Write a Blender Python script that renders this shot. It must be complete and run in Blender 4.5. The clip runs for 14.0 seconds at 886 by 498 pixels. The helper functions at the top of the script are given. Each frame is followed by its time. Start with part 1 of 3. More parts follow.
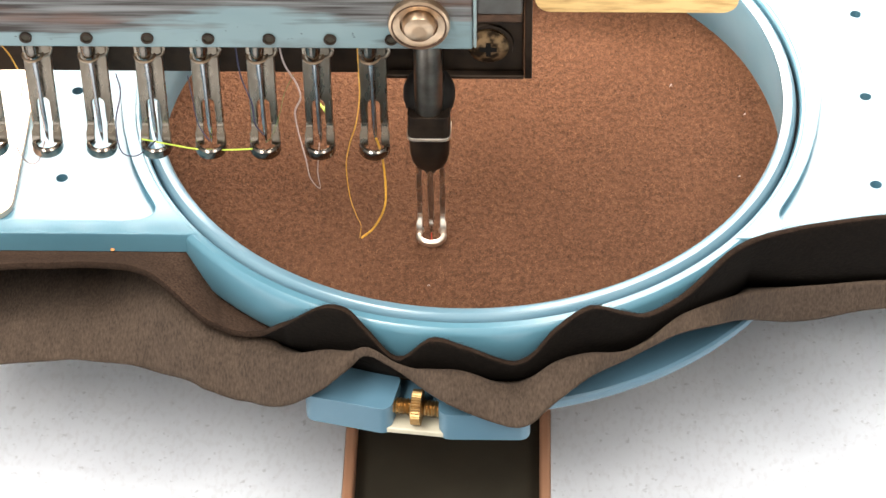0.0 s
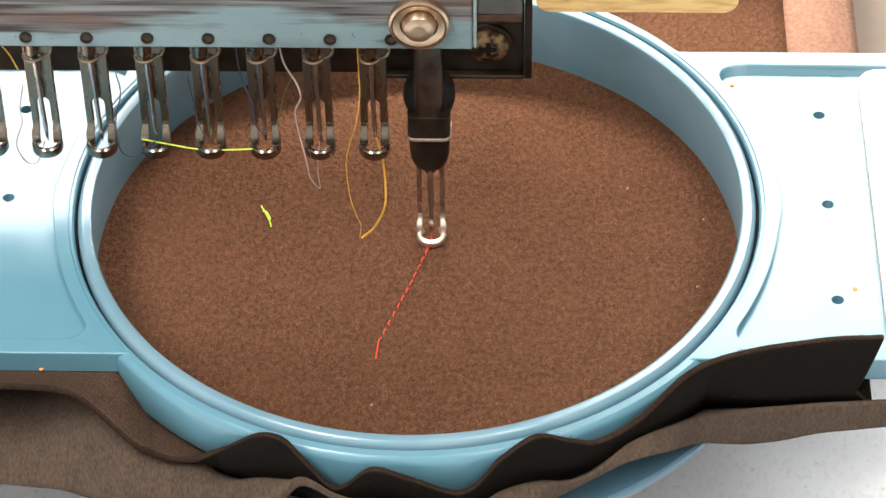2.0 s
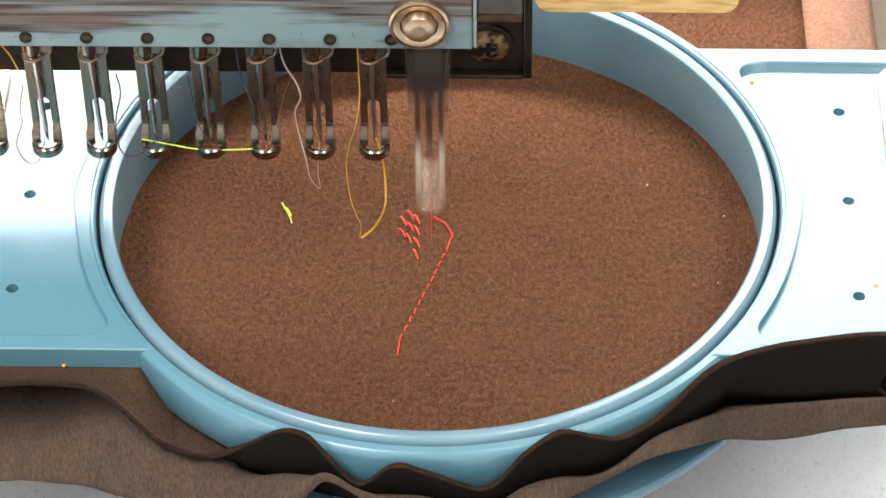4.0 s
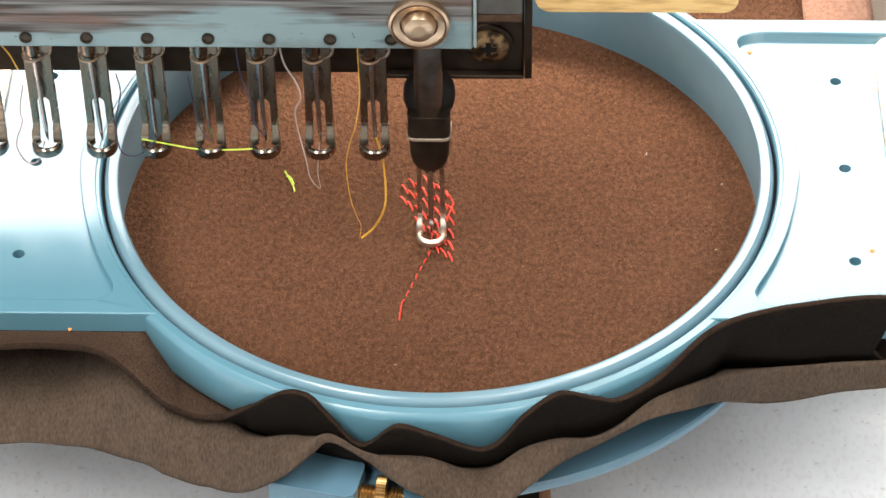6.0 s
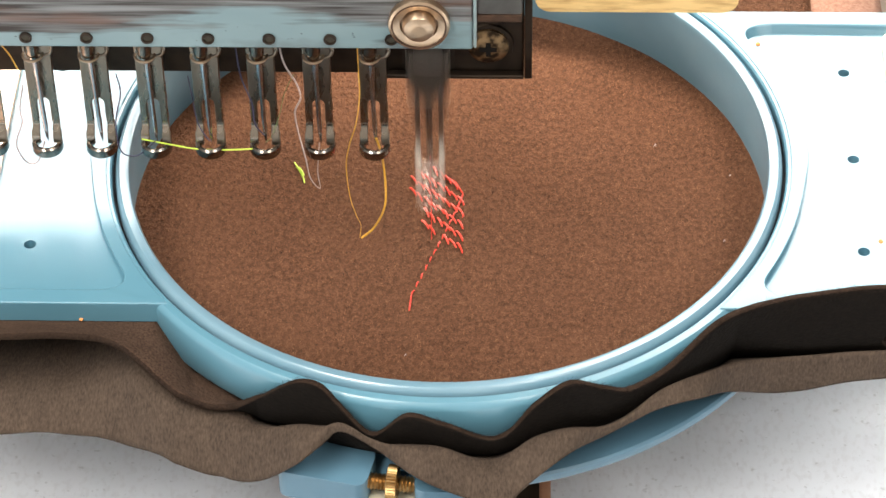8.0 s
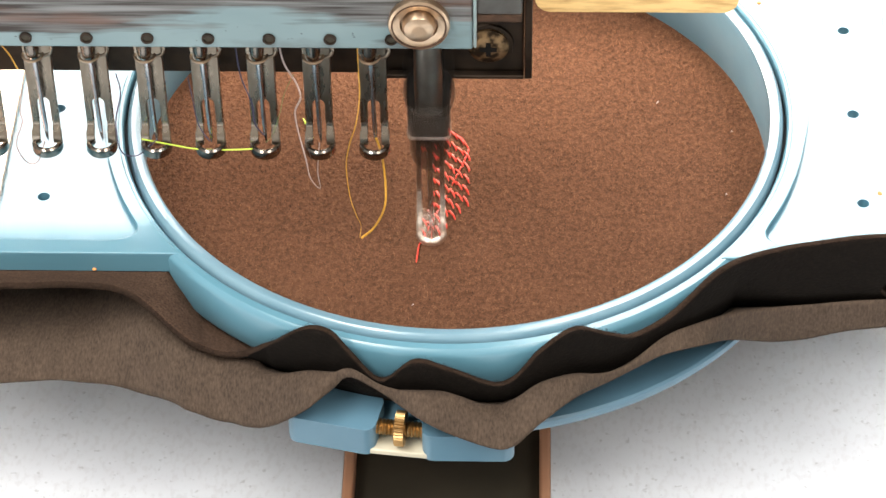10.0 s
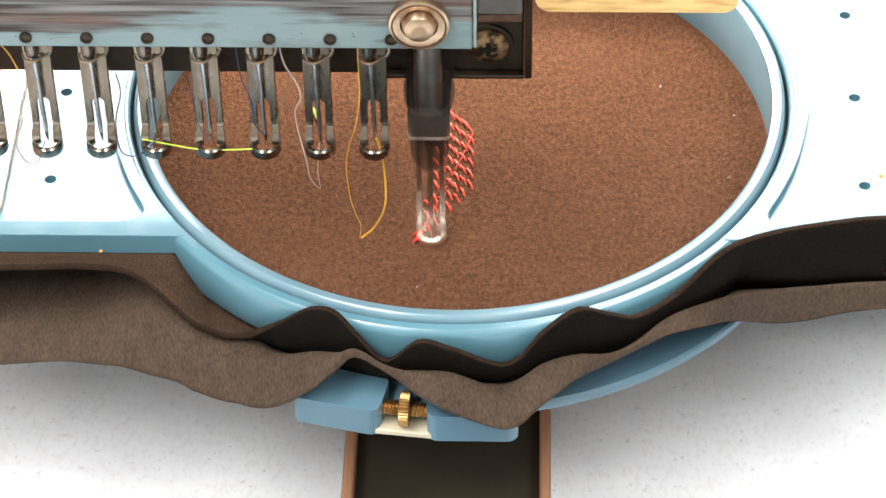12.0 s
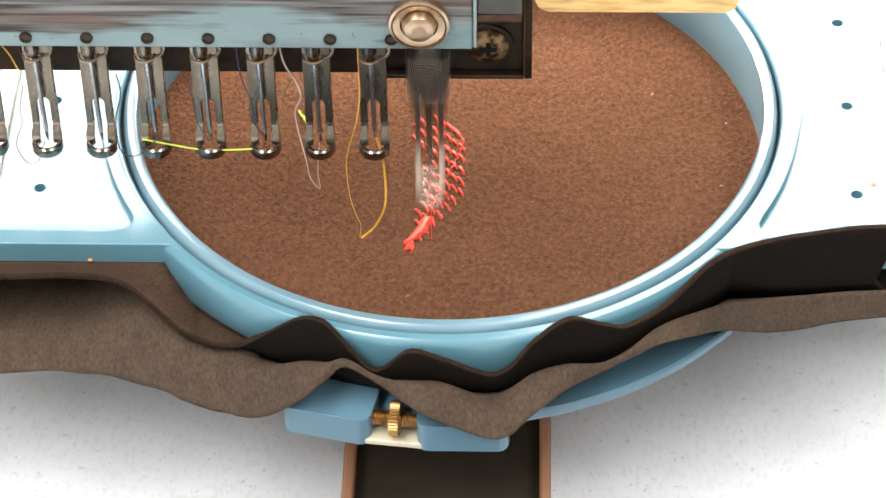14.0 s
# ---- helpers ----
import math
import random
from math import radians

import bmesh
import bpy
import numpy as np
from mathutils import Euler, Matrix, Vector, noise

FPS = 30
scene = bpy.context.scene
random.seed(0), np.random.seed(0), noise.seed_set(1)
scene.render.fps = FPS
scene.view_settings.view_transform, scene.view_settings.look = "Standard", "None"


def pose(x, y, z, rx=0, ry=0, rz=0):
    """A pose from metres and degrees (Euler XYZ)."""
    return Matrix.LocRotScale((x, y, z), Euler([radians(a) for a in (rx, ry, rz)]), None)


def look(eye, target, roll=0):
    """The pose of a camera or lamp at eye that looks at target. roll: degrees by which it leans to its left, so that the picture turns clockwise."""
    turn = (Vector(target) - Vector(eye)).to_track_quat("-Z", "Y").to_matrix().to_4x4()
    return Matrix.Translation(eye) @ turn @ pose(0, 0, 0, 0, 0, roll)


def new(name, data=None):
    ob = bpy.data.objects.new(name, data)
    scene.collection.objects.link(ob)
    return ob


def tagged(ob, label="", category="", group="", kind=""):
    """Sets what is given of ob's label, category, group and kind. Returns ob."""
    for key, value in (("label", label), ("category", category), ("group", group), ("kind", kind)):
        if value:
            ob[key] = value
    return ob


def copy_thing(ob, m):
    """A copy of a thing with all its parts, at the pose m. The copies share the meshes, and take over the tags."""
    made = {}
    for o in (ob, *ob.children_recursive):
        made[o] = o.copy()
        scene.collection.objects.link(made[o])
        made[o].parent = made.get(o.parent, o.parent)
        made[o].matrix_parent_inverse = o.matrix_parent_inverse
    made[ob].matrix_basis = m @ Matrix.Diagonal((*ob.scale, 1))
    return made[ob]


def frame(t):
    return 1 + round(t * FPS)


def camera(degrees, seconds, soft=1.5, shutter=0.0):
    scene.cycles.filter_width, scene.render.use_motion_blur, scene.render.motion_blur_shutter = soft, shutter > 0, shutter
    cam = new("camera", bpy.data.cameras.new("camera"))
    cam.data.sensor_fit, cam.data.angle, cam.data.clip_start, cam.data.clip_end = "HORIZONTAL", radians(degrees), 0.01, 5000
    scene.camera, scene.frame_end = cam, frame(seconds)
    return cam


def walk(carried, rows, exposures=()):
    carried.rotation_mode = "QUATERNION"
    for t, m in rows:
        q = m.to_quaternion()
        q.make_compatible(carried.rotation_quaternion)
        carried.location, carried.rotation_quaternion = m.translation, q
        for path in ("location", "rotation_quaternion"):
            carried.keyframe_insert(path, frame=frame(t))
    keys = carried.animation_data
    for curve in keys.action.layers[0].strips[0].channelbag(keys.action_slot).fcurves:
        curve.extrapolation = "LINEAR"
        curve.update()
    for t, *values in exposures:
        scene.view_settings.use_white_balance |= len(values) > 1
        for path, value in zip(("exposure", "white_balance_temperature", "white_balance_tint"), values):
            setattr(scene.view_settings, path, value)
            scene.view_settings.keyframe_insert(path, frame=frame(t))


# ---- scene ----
cam = camera(17.32, 14.0, soft=1.5, shutter=0.8)
EYE = (0.0209, -0.5439, 0.5195)
VIEW = look(EYE, (0, 0, 0), -1.02)
walk(cam, [(0.0, VIEW), (14.0, VIEW)],
     exposures=[(0.0, 0.08), (0.6, 0.08), (1.5, 0.03), (2.5, -0.06), (3.2, -0.06), (5.3, -0.03), (6.5, -0.06), (7.5, 0.0), (9.8, 0.08), (14.0, 0.08)])

# ---- light ----
world = bpy.data.worlds.new("world")
scene.world = world
world.use_nodes = True
world.node_tree.nodes["Background"].inputs[0].default_value = (0.75, 0.85, 1.0, 1)
world.node_tree.nodes["Background"].inputs[1].default_value = 0.5


def area(name, eye, target, size, size_y, watts, color=(1, 1, 1)):
    data = bpy.data.lights.new(name, "AREA")
    data.shape, data.size, data.size_y, data.energy, data.color = "RECTANGLE", size, size_y, watts, color
    ob = new(name, data)
    ob.matrix_world = look(eye, target)
    return ob


# daylight in the window's opening, two long ceiling lamps, and an added unseen strip lamp
area("window_light", (0.11, 1.62, 1.25), (0.11, 0, 1.25), 2.1, 0.72, 98, (1.0, 0.965, 0.92))
for side in (-1, 1):
    area("ceiling_light", (side * 0.80, -0.80, 1.66), (side * 0.80, -0.80, 0), 0.5, 1.6, 60 - side * 18, (1.0, 0.95, 0.89))
area("added_strip_light", (-0.010, 0.2000, 0.1000), (0.010, 0.0600, -0.0200), 0.11, 0.008, 1.65, (1.0, 0.87, 0.74))


# ---- materials ----
def material(name, color, rough=0.5, metal=0.0, tint=None, scale=200.0, amount=0.5, bump=0.0, bump_scale=800.0, spec=0.5, stretch=(1, 1, 1), detail=4.0, coat=0.0, low=0.35, high=0.65, rough2=None, sheen=0.0, depth=0.0006):
    m = bpy.data.materials.new(name)
    m.use_nodes = True
    n, l = m.node_tree.nodes, m.node_tree.links
    b = n["Principled BSDF"]
    b.inputs["Roughness"].default_value = rough
    b.inputs["Metallic"].default_value = metal
    b.inputs["Specular IOR Level"].default_value = spec
    b.inputs["Coat Weight"].default_value = coat
    b.inputs["Sheen Weight"].default_value = sheen
    b.inputs["Base Color"].default_value = (*color, 1)
    co = n.new("ShaderNodeTexCoord")
    mp = n.new("ShaderNodeMapping")
    mp.inputs["Scale"].default_value = stretch
    l.new(co.outputs["Object"], mp.inputs["Vector"])
    if tint:
        a = n.new("ShaderNodeTexNoise")
        a.inputs["Scale"].default_value, a.inputs["Detail"].default_value = scale, detail
        l.new(mp.outputs[0], a.inputs["Vector"])
        r = n.new("ShaderNodeMapRange")
        r.inputs[1].default_value, r.inputs[2].default_value = low, high
        l.new(a.outputs[0], r.inputs[0])
        a2 = n.new("ShaderNodeTexNoise")
        a2.inputs["Scale"].default_value, a2.inputs["Detail"].default_value = scale * 0.12, 3.0
        l.new(mp.outputs[0], a2.inputs["Vector"])
        mul = n.new("ShaderNodeMath")
        mul.operation = "MULTIPLY_ADD"
        l.new(a2.outputs[0], mul.inputs[0])
        mul.inputs[1].default_value, mul.inputs[2].default_value = 0.8, -0.4
        add = n.new("ShaderNodeMath")
        add.operation, add.use_clamp = "ADD", True
        l.new(r.outputs[0], add.inputs[0])
        l.new(mul.outputs[0], add.inputs[1])
        mix = n.new("ShaderNodeMix")
        mix.data_type = "RGBA"
        mix.inputs[6].default_value = (*color, 1)
        mix.inputs[7].default_value = (*tint, 1)
        sc = n.new("ShaderNodeMath")
        sc.operation = "MULTIPLY"
        l.new(add.outputs[0], sc.inputs[0])
        sc.inputs[1].default_value = amount
        l.new(sc.outputs[0], mix.inputs[0])
        l.new(mix.outputs[2], b.inputs["Base Color"])
        if rough2 is not None:
            rr = n.new("ShaderNodeMapRange")
            rr.inputs[3].default_value, rr.inputs[4].default_value = rough, rough2
            l.new(add.outputs[0], rr.inputs[0])
            l.new(rr.outputs[0], b.inputs["Roughness"])
    if bump:
        t = n.new("ShaderNodeTexNoise")
        t.inputs["Scale"].default_value, t.inputs["Detail"].default_value = bump_scale, 5.0
        l.new(mp.outputs[0], t.inputs["Vector"])
        bp = n.new("ShaderNodeBump")
        bp.inputs["Strength"].default_value, bp.inputs["Distance"].default_value = bump, depth
        l.new(t.outputs[0], bp.inputs["Height"])
        l.new(bp.outputs[0], b.inputs["Normal"])
    return m


def layered(name, rough, metal=0.0, spec=0.3):
    """An empty node material: its tree, its shader, a noise and a mix maker."""
    m = bpy.data.materials.new(name)
    m.use_nodes = True
    n, l = m.node_tree.nodes, m.node_tree.links
    b = n["Principled BSDF"]
    b.inputs["Roughness"].default_value, b.inputs["Metallic"].default_value, b.inputs["Specular IOR Level"].default_value = rough, metal, spec
    co = n.new("ShaderNodeTexCoord")

    def noise_at(scale, stretch=(1, 1, 1), low=0.35, high=0.65, detail=4.0):
        mp, t, r = n.new("ShaderNodeMapping"), n.new("ShaderNodeTexNoise"), n.new("ShaderNodeMapRange")
        mp.inputs["Scale"].default_value = stretch
        t.inputs["Scale"].default_value, t.inputs["Detail"].default_value = scale, detail
        r.inputs[1].default_value, r.inputs[2].default_value = low, high
        l.new(co.outputs["Object"], mp.inputs["Vector"])
        l.new(mp.outputs[0], t.inputs["Vector"])
        l.new(t.outputs[0], r.inputs[0])
        return r.outputs[0]

    def blend(a, c, factor):
        x = n.new("ShaderNodeMix")
        x.data_type = "RGBA"
        for k, v in ((6, a), (7, c)):
            if isinstance(v, tuple):
                x.inputs[k].default_value = (*v, 1)
            else:
                l.new(v, x.inputs[k])
        l.new(factor, x.inputs[0])
        return x.outputs[2]

    def calc(op, a, c, clamp=False):
        x = n.new("ShaderNodeMath")
        x.operation, x.use_clamp = op, clamp
        for k, v in ((0, a), (1, c)):
            if isinstance(v, (int, float)):
                x.inputs[k].default_value = v
            else:
                l.new(v, x.inputs[k])
        return x.outputs[0]

    def relief(height, strength, depth):
        x = n.new("ShaderNodeBump")
        x.inputs["Strength"].default_value, x.inputs["Distance"].default_value = strength, depth
        l.new(height, x.inputs["Height"])
        l.new(x.outputs[0], b.inputs["Normal"])
    return m, n, l, b, co, noise_at, blend, calc, relief


def felt_material():
    """Woolly felt: fine fibres, tufts drawn out along the cloth, and broad thin patches."""
    m, n, l, b, co, noise_at, blend, calc, relief = layered("brown_felt", 0.95, spec=0.12)
    fine = noise_at(2300, low=0.28, high=0.72, detail=6)
    tuft = noise_at(620, (1.25, 0.95, 1), 0.36, 0.60, 5)
    patch = noise_at(55, (0.7, 1.2, 1), 0.30, 0.70, 2)
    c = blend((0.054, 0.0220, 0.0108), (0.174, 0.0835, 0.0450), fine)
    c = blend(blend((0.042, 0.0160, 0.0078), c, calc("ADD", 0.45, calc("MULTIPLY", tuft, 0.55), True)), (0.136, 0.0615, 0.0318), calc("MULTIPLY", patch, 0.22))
    l.new(c, b.inputs["Base Color"])
    relief(calc("ADD", calc("MULTIPLY", fine, 0.45), calc("MULTIPLY", tuft, 0.6)), 1.0, 0.0008)
    return m


def table_material():
    """White laminate with a fine grey speckle."""
    m, n, l, b, co, noise_at, blend, calc, relief = layered("speckled_white_table", 0.55, spec=0.35)
    cloud = noise_at(45, low=0.3, high=0.7, detail=3)
    speck = noise_at(650, (1, 0.6, 1), 0.50, 0.66, 3)
    dots = noise_at(480, low=0.66, high=0.72, detail=2)
    c = blend((0.665, 0.70, 0.745), (0.61, 0.64, 0.685), cloud)
    c = blend(c, (0.52, 0.535, 0.565), calc("MULTIPLY", speck, 0.40))
    c = blend(c, (0.30, 0.31, 0.33), calc("MULTIPLY", dots, 0.4))
    l.new(c, b.inputs["Base Color"])
    relief(speck, 0.05, 0.0003)
    return m


def scuffed_paint():
    """Pale blue paint, rubbed through in long streaks to brown-black metal along its upper part."""
    m, n, l, b, co, noise_at, blend, calc, relief = layered("scuffed_blue_paint", 0.34, 0.15, 0.5)
    sep = n.new("ShaderNodeSeparateXYZ")
    l.new(co.outputs["Object"], sep.inputs[0])
    high = calc("MULTIPLY", calc("SUBTRACT", sep.outputs["Z"], 0.0622), 210)
    rub = noise_at(330, (0.06, 1, 0.9), 0.0, 1.0, 8)
    broad = noise_at(60, (0.5, 1, 1), 0.0, 1.0, 3)
    edge = calc("ADD", high, calc("ADD", calc("MULTIPLY", calc("SUBTRACT", rub, 0.5), 5.5), calc("MULTIPLY", calc("SUBTRACT", broad, 0.5), 5.0)), False)
    worn = calc("MULTIPLY", calc("ADD", edge, 0.25), 1.1, True)
    dirt = noise_at(110, (0.45, 1, 1), 0.48, 0.70, 7)
    spots = noise_at(500, (0.8, 1, 1), 0.70, 0.74, 2)
    paint = blend((0.140, 0.210, 0.228), (0.190, 0.262, 0.275), noise_at(40, (0.4, 1, 1)))
    paint = blend(paint, (0.085, 0.10, 0.105), calc("MULTIPLY", dirt, 0.8))
    paint = blend(paint, (0.04, 0.042, 0.045), calc("MULTIPLY", spots, 0.8))
    metal = blend((0.018, 0.012, 0.009), (0.17, 0.178, 0.18), noise_at(700, (0.035, 1, 1), 0.42, 0.70, 6))
    metal = blend(metal, (0.12, 0.060, 0.040), calc("MULTIPLY", noise_at(90, (0.35, 1, 2.0), 0.54, 0.68, 4), 0.6))
    l.new(blend(paint, metal, worn), b.inputs["Base Color"])
    l.new(calc("ADD", 0.32, calc("MULTIPLY", worn, 0.16)), b.inputs["Roughness"])
    relief(worn, 0.1, -0.0001)
    return m


FELT, TABLE, PAINT = felt_material(), table_material(), scuffed_paint()
BLUE = material("blue_plastic", (0.082, 0.204, 0.268), 0.31, tint=(0.104, 0.234, 0.296), scale=60, amount=0.3, bump=0.03, bump_scale=900, spec=0.8)
FIBRE = material("felt_fibre", (0.028, 0.0115, 0.006), 0.85, tint=(0.21, 0.098, 0.050), scale=700, amount=1.0, low=0.40, high=0.60, spec=0.15)
# the hoop's blue, darkened for the shade on the clamp below the cloth
SHADED_BLUE = material("shaded_blue_plastic", (0.070, 0.150, 0.210), 0.42, tint=(0.090, 0.172, 0.228), scale=60, amount=0.4, bump=0.04, bump_scale=900, spec=0.45)
# near-black colour paints in the shade under the felt's wavy rim
FELT_SHADE = material("shaded_felt_underside", (0.0040, 0.0031, 0.0024), 0.95, tint=(0.009, 0.0068, 0.0050), scale=900, amount=0.6, bump=0.6, bump_scale=1200, spec=0.08)
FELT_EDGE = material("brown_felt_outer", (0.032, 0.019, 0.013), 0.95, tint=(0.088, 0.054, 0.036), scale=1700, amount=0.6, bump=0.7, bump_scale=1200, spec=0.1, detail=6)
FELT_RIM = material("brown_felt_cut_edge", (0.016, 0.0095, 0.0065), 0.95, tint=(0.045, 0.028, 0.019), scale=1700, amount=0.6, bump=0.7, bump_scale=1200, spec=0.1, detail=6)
BACKING = material("brown_backing", (0.033, 0.0230, 0.0165), 0.9, tint=(0.088, 0.062, 0.044), scale=1900, amount=0.75, low=0.28, high=0.72, bump=0.6, bump_scale=2400, spec=0.2, detail=7, stretch=(1.0, 0.4, 0.4))
PINK = material("pinkish_brown_backing", (0.17, 0.09, 0.062), 0.9, tint=(0.25, 0.145, 0.105), scale=900, amount=0.7, bump=0.5, bump_scale=1200, spec=0.15)
BEIGE = material("beige_enamel", (0.20, 0.15, 0.11), 0.7, tint=(0.17, 0.13, 0.10), scale=60)
STEEL = material("polished_steel", (0.50, 0.47, 0.43), 0.22, 1.0, tint=(0.24, 0.19, 0.15), scale=260, amount=0.8, rough2=0.42, bump=0.08, bump_scale=900)
BRONZE = material("tarnished_steel", (0.27, 0.235, 0.19), 0.24, 1.0, tint=(0.14, 0.11, 0.08), scale=240, amount=0.55, rough2=0.36, bump=0.03, bump_scale=1500, stretch=(1, 1, 0.35))
SHAFT = material("oily_steel_shaft", (0.20, 0.175, 0.15), 0.3, 1.0, tint=(0.06, 0.047, 0.037), scale=200, amount=0.7)
SHAFT_RING = material("dark_polished_ring", (0.24, 0.215, 0.19), 0.2, 1.0, tint=(0.12, 0.10, 0.08), scale=400, amount=0.6)
BLACK = material("black_oxide", (0.006, 0.0052, 0.0045), 0.6, tint=(0.011, 0.009, 0.0075), scale=300, spec=0.15)
BOLT = material("warm_turned_steel", (0.56, 0.41, 0.28), 0.3, 1.0, tint=(0.32, 0.26, 0.2), scale=300, amount=0.6, rough2=0.42)
BRIGHT = material("bright_foot_steel", (0.93, 0.86, 0.77), 0.40, 1.0, tint=(0.62, 0.55, 0.47), scale=500, amount=0.5)
RUSTY = material("rusty_screw_steel", (0.27, 0.175, 0.09), 0.42, 0.9, tint=(0.035, 0.022, 0.013), scale=380, amount=1.0, rough2=0.65, low=0.42, high=0.60, bump=0.2, bump_scale=900)
COPPER = material("dark_copper", (0.13, 0.075, 0.048), 0.5, 0.7, tint=(0.06, 0.036, 0.024), scale=300, amount=0.8, rough2=0.6)
CHROME = material("needle_steel", (0.46, 0.48, 0.50), 0.22, 1.0, tint=(0.30, 0.31, 0.33), scale=300, amount=0.5)
DARK = material("dark_steel", (0.030, 0.022, 0.017), 0.38, 0.85, tint=(0.060, 0.042, 0.029), scale=240, amount=0.7, rough2=0.6, bump=0.05)
WORN_EDGE = material("pale_worn_paint", (0.26, 0.34, 0.35), 0.35, 0.2, tint=(0.22, 0.27, 0.28), scale=300, amount=0.6, rough2=0.5)
GREY = material("grey_paint", (0.28, 0.30, 0.31), 0.45, tint=(0.2, 0.21, 0.22), scale=150)
GUNMETAL = material("dull_gunmetal", (0.13, 0.128, 0.122), 0.5, 0.4, tint=(0.075, 0.07, 0.064), scale=200, amount=0.6, spec=0.3)
RUBBER = material("dark_rubber", (0.035, 0.034, 0.037), 0.8, tint=(0.055, 0.050, 0.050), scale=300, spec=0.1)
# blue lightened to paint in the window's reflection on the inner ring's wall
LIT_BLUE = material("window_lit_blue_plastic", (0.112, 0.218, 0.280), 0.28, tint=(0.18, 0.285, 0.345), scale=45, amount=0.6, low=0.35, high=0.75, bump=0.03, bump_scale=900, spec=0.8)
SPECK = material("orange_speck", (0.55, 0.22, 0.06), 0.7)
BRASS = material("brass", (0.44, 0.29, 0.13), 0.36, 1.0, tint=(0.26, 0.15, 0.055), scale=500, amount=0.6)
GOLD = material("gold_anodised_plate", (0.74, 0.50, 0.21), 0.40, 0.55, tint=(0.36, 0.20, 0.065), scale=900, amount=0.75, stretch=(0.12, 1, 0.8), low=0.42, high=0.72, rough2=0.55, bump=0.25, bump_scale=1400)
CREAM = material("cream_plastic", (0.47, 0.44, 0.34), 0.5, tint=(0.40, 0.37, 0.28), scale=200)
PANEL = material("black_panel", (0.034, 0.029, 0.020), 0.6, tint=(0.05, 0.043, 0.03), scale=40, amount=0.8, spec=0.25)
WOOD = material("copper_wood", (0.42, 0.21, 0.12), 0.5, tint=(0.56, 0.32, 0.2), scale=150, stretch=(1, 0.1, 1))
PLATE = material("pinkish_metal_plate", (0.78, 0.58, 0.46), 0.34, 0.75, tint=(0.66, 0.46, 0.35), scale=300, amount=0.6, stretch=(0.3, 1, 1))
RED = material("red_thread", (0.64, 0.026, 0.012), 0.46, tint=(0.86, 0.085, 0.045), scale=2500, amount=0.8, bump=0.2, bump_scale=5000, depth=0.0002, stretch=(0.3, 1, 1))
ORANGE = material("orange_thread", (0.60, 0.29, 0.025), 0.4, tint=(0.90, 0.58, 0.12), scale=2200)
WHITE_THREAD = material("pale_thread", (0.36, 0.29, 0.28), 0.5, tint=(0.5, 0.42, 0.40), scale=2500)
LIME = material("lime_thread", (0.45, 0.62, 0.05), 0.45, tint=(0.60, 0.72, 0.12), scale=2500)
OLIVE = material("dull_green_thread", (0.07, 0.11, 0.03), 0.5, tint=(0.12, 0.17, 0.05), scale=2500)
NAVY = material("navy_thread", (0.03, 0.03, 0.07), 0.5)
WALL = material("room_wall_paint", (0.32, 0.31, 0.30), 0.9, tint=(0.27, 0.26, 0.25), scale=3, amount=0.5)


# ---- mesh helpers ----
def mesh_object(name, bm, mat, smooth=True, bevel=0.0, angle=35, closed=True):
    me = bpy.data.meshes.new(name)
    if closed:
        bmesh.ops.recalc_face_normals(bm, faces=bm.faces)
    for f in bm.faces:
        f.smooth = smooth
    if smooth:
        for e in bm.edges:
            if len(e.link_faces) == 2 and e.calc_face_angle(0) > radians(angle):
                e.smooth = False
    bm.to_mesh(me)
    bm.free()
    me.materials.append(mat)
    ob = new(name, me)
    if bevel:
        b = ob.modifiers.new("bevel", "BEVEL")
        b.width, b.segments, b.limit_method, b.angle_limit = bevel, 3, "ANGLE", radians(40)
    return ob


def part(name, bm, mat, parent, label="", bevel=0.0, smooth=True, closed=True):
    ob = mesh_object(name, bm, mat, smooth, bevel, closed=closed)
    ob.parent = parent
    if label:
        ob["label"] = label
    return ob


def empty(name, m=Matrix()):
    ob = new(name)
    ob.matrix_basis = m
    return ob


def box(bm, x0, x1, y0, y1, z0, z1):
    r = bmesh.ops.create_cube(bm, size=1, matrix=Matrix.Translation(((x0 + x1) / 2, (y0 + y1) / 2, (z0 + z1) / 2)) @ Matrix.Diagonal((x1 - x0, y1 - y0, z1 - z0, 1)))
    return r["verts"]


def lathe(bm, profile, n=48, m=Matrix(), closed=False):
    """Turns (radius, height) pairs about z."""
    rows = []
    for r, z in profile:
        rows.append([bm.verts.new(m @ Vector((r * math.cos(2 * math.pi * i / n), r * math.sin(2 * math.pi * i / n), z))) for i in range(n)])
    pairs = list(zip(rows, rows[1:])) + ([(rows[-1], rows[0])] if closed else [])
    for a, b in pairs:
        for i in range(n):
            bm.faces.new((a[i], a[(i + 1) % n], b[(i + 1) % n], b[i]))
    if not closed:
        bm.faces.new(rows[0])
        bm.faces.new(rows[-1])


def rounded(x0, x1, y0, y1, r, n=6):
    pts = []
    for cx, cy, a in ((x1 - r, y1 - r, 0), (x0 + r, y1 - r, 90), (x0 + r, y0 + r, 180), (x1 - r, y0 + r, 270)):
        for i in range(n + 1):
            t = radians(a + 90 * i / n)
            pts.append((cx + r * math.cos(t), cy + r * math.sin(t)))
    return pts


def ring_points(cx, cy, r, n=24):
    return [(cx + r * math.cos(2 * math.pi * i / n), cy + r * math.sin(2 * math.pi * i / n)) for i in range(n)]


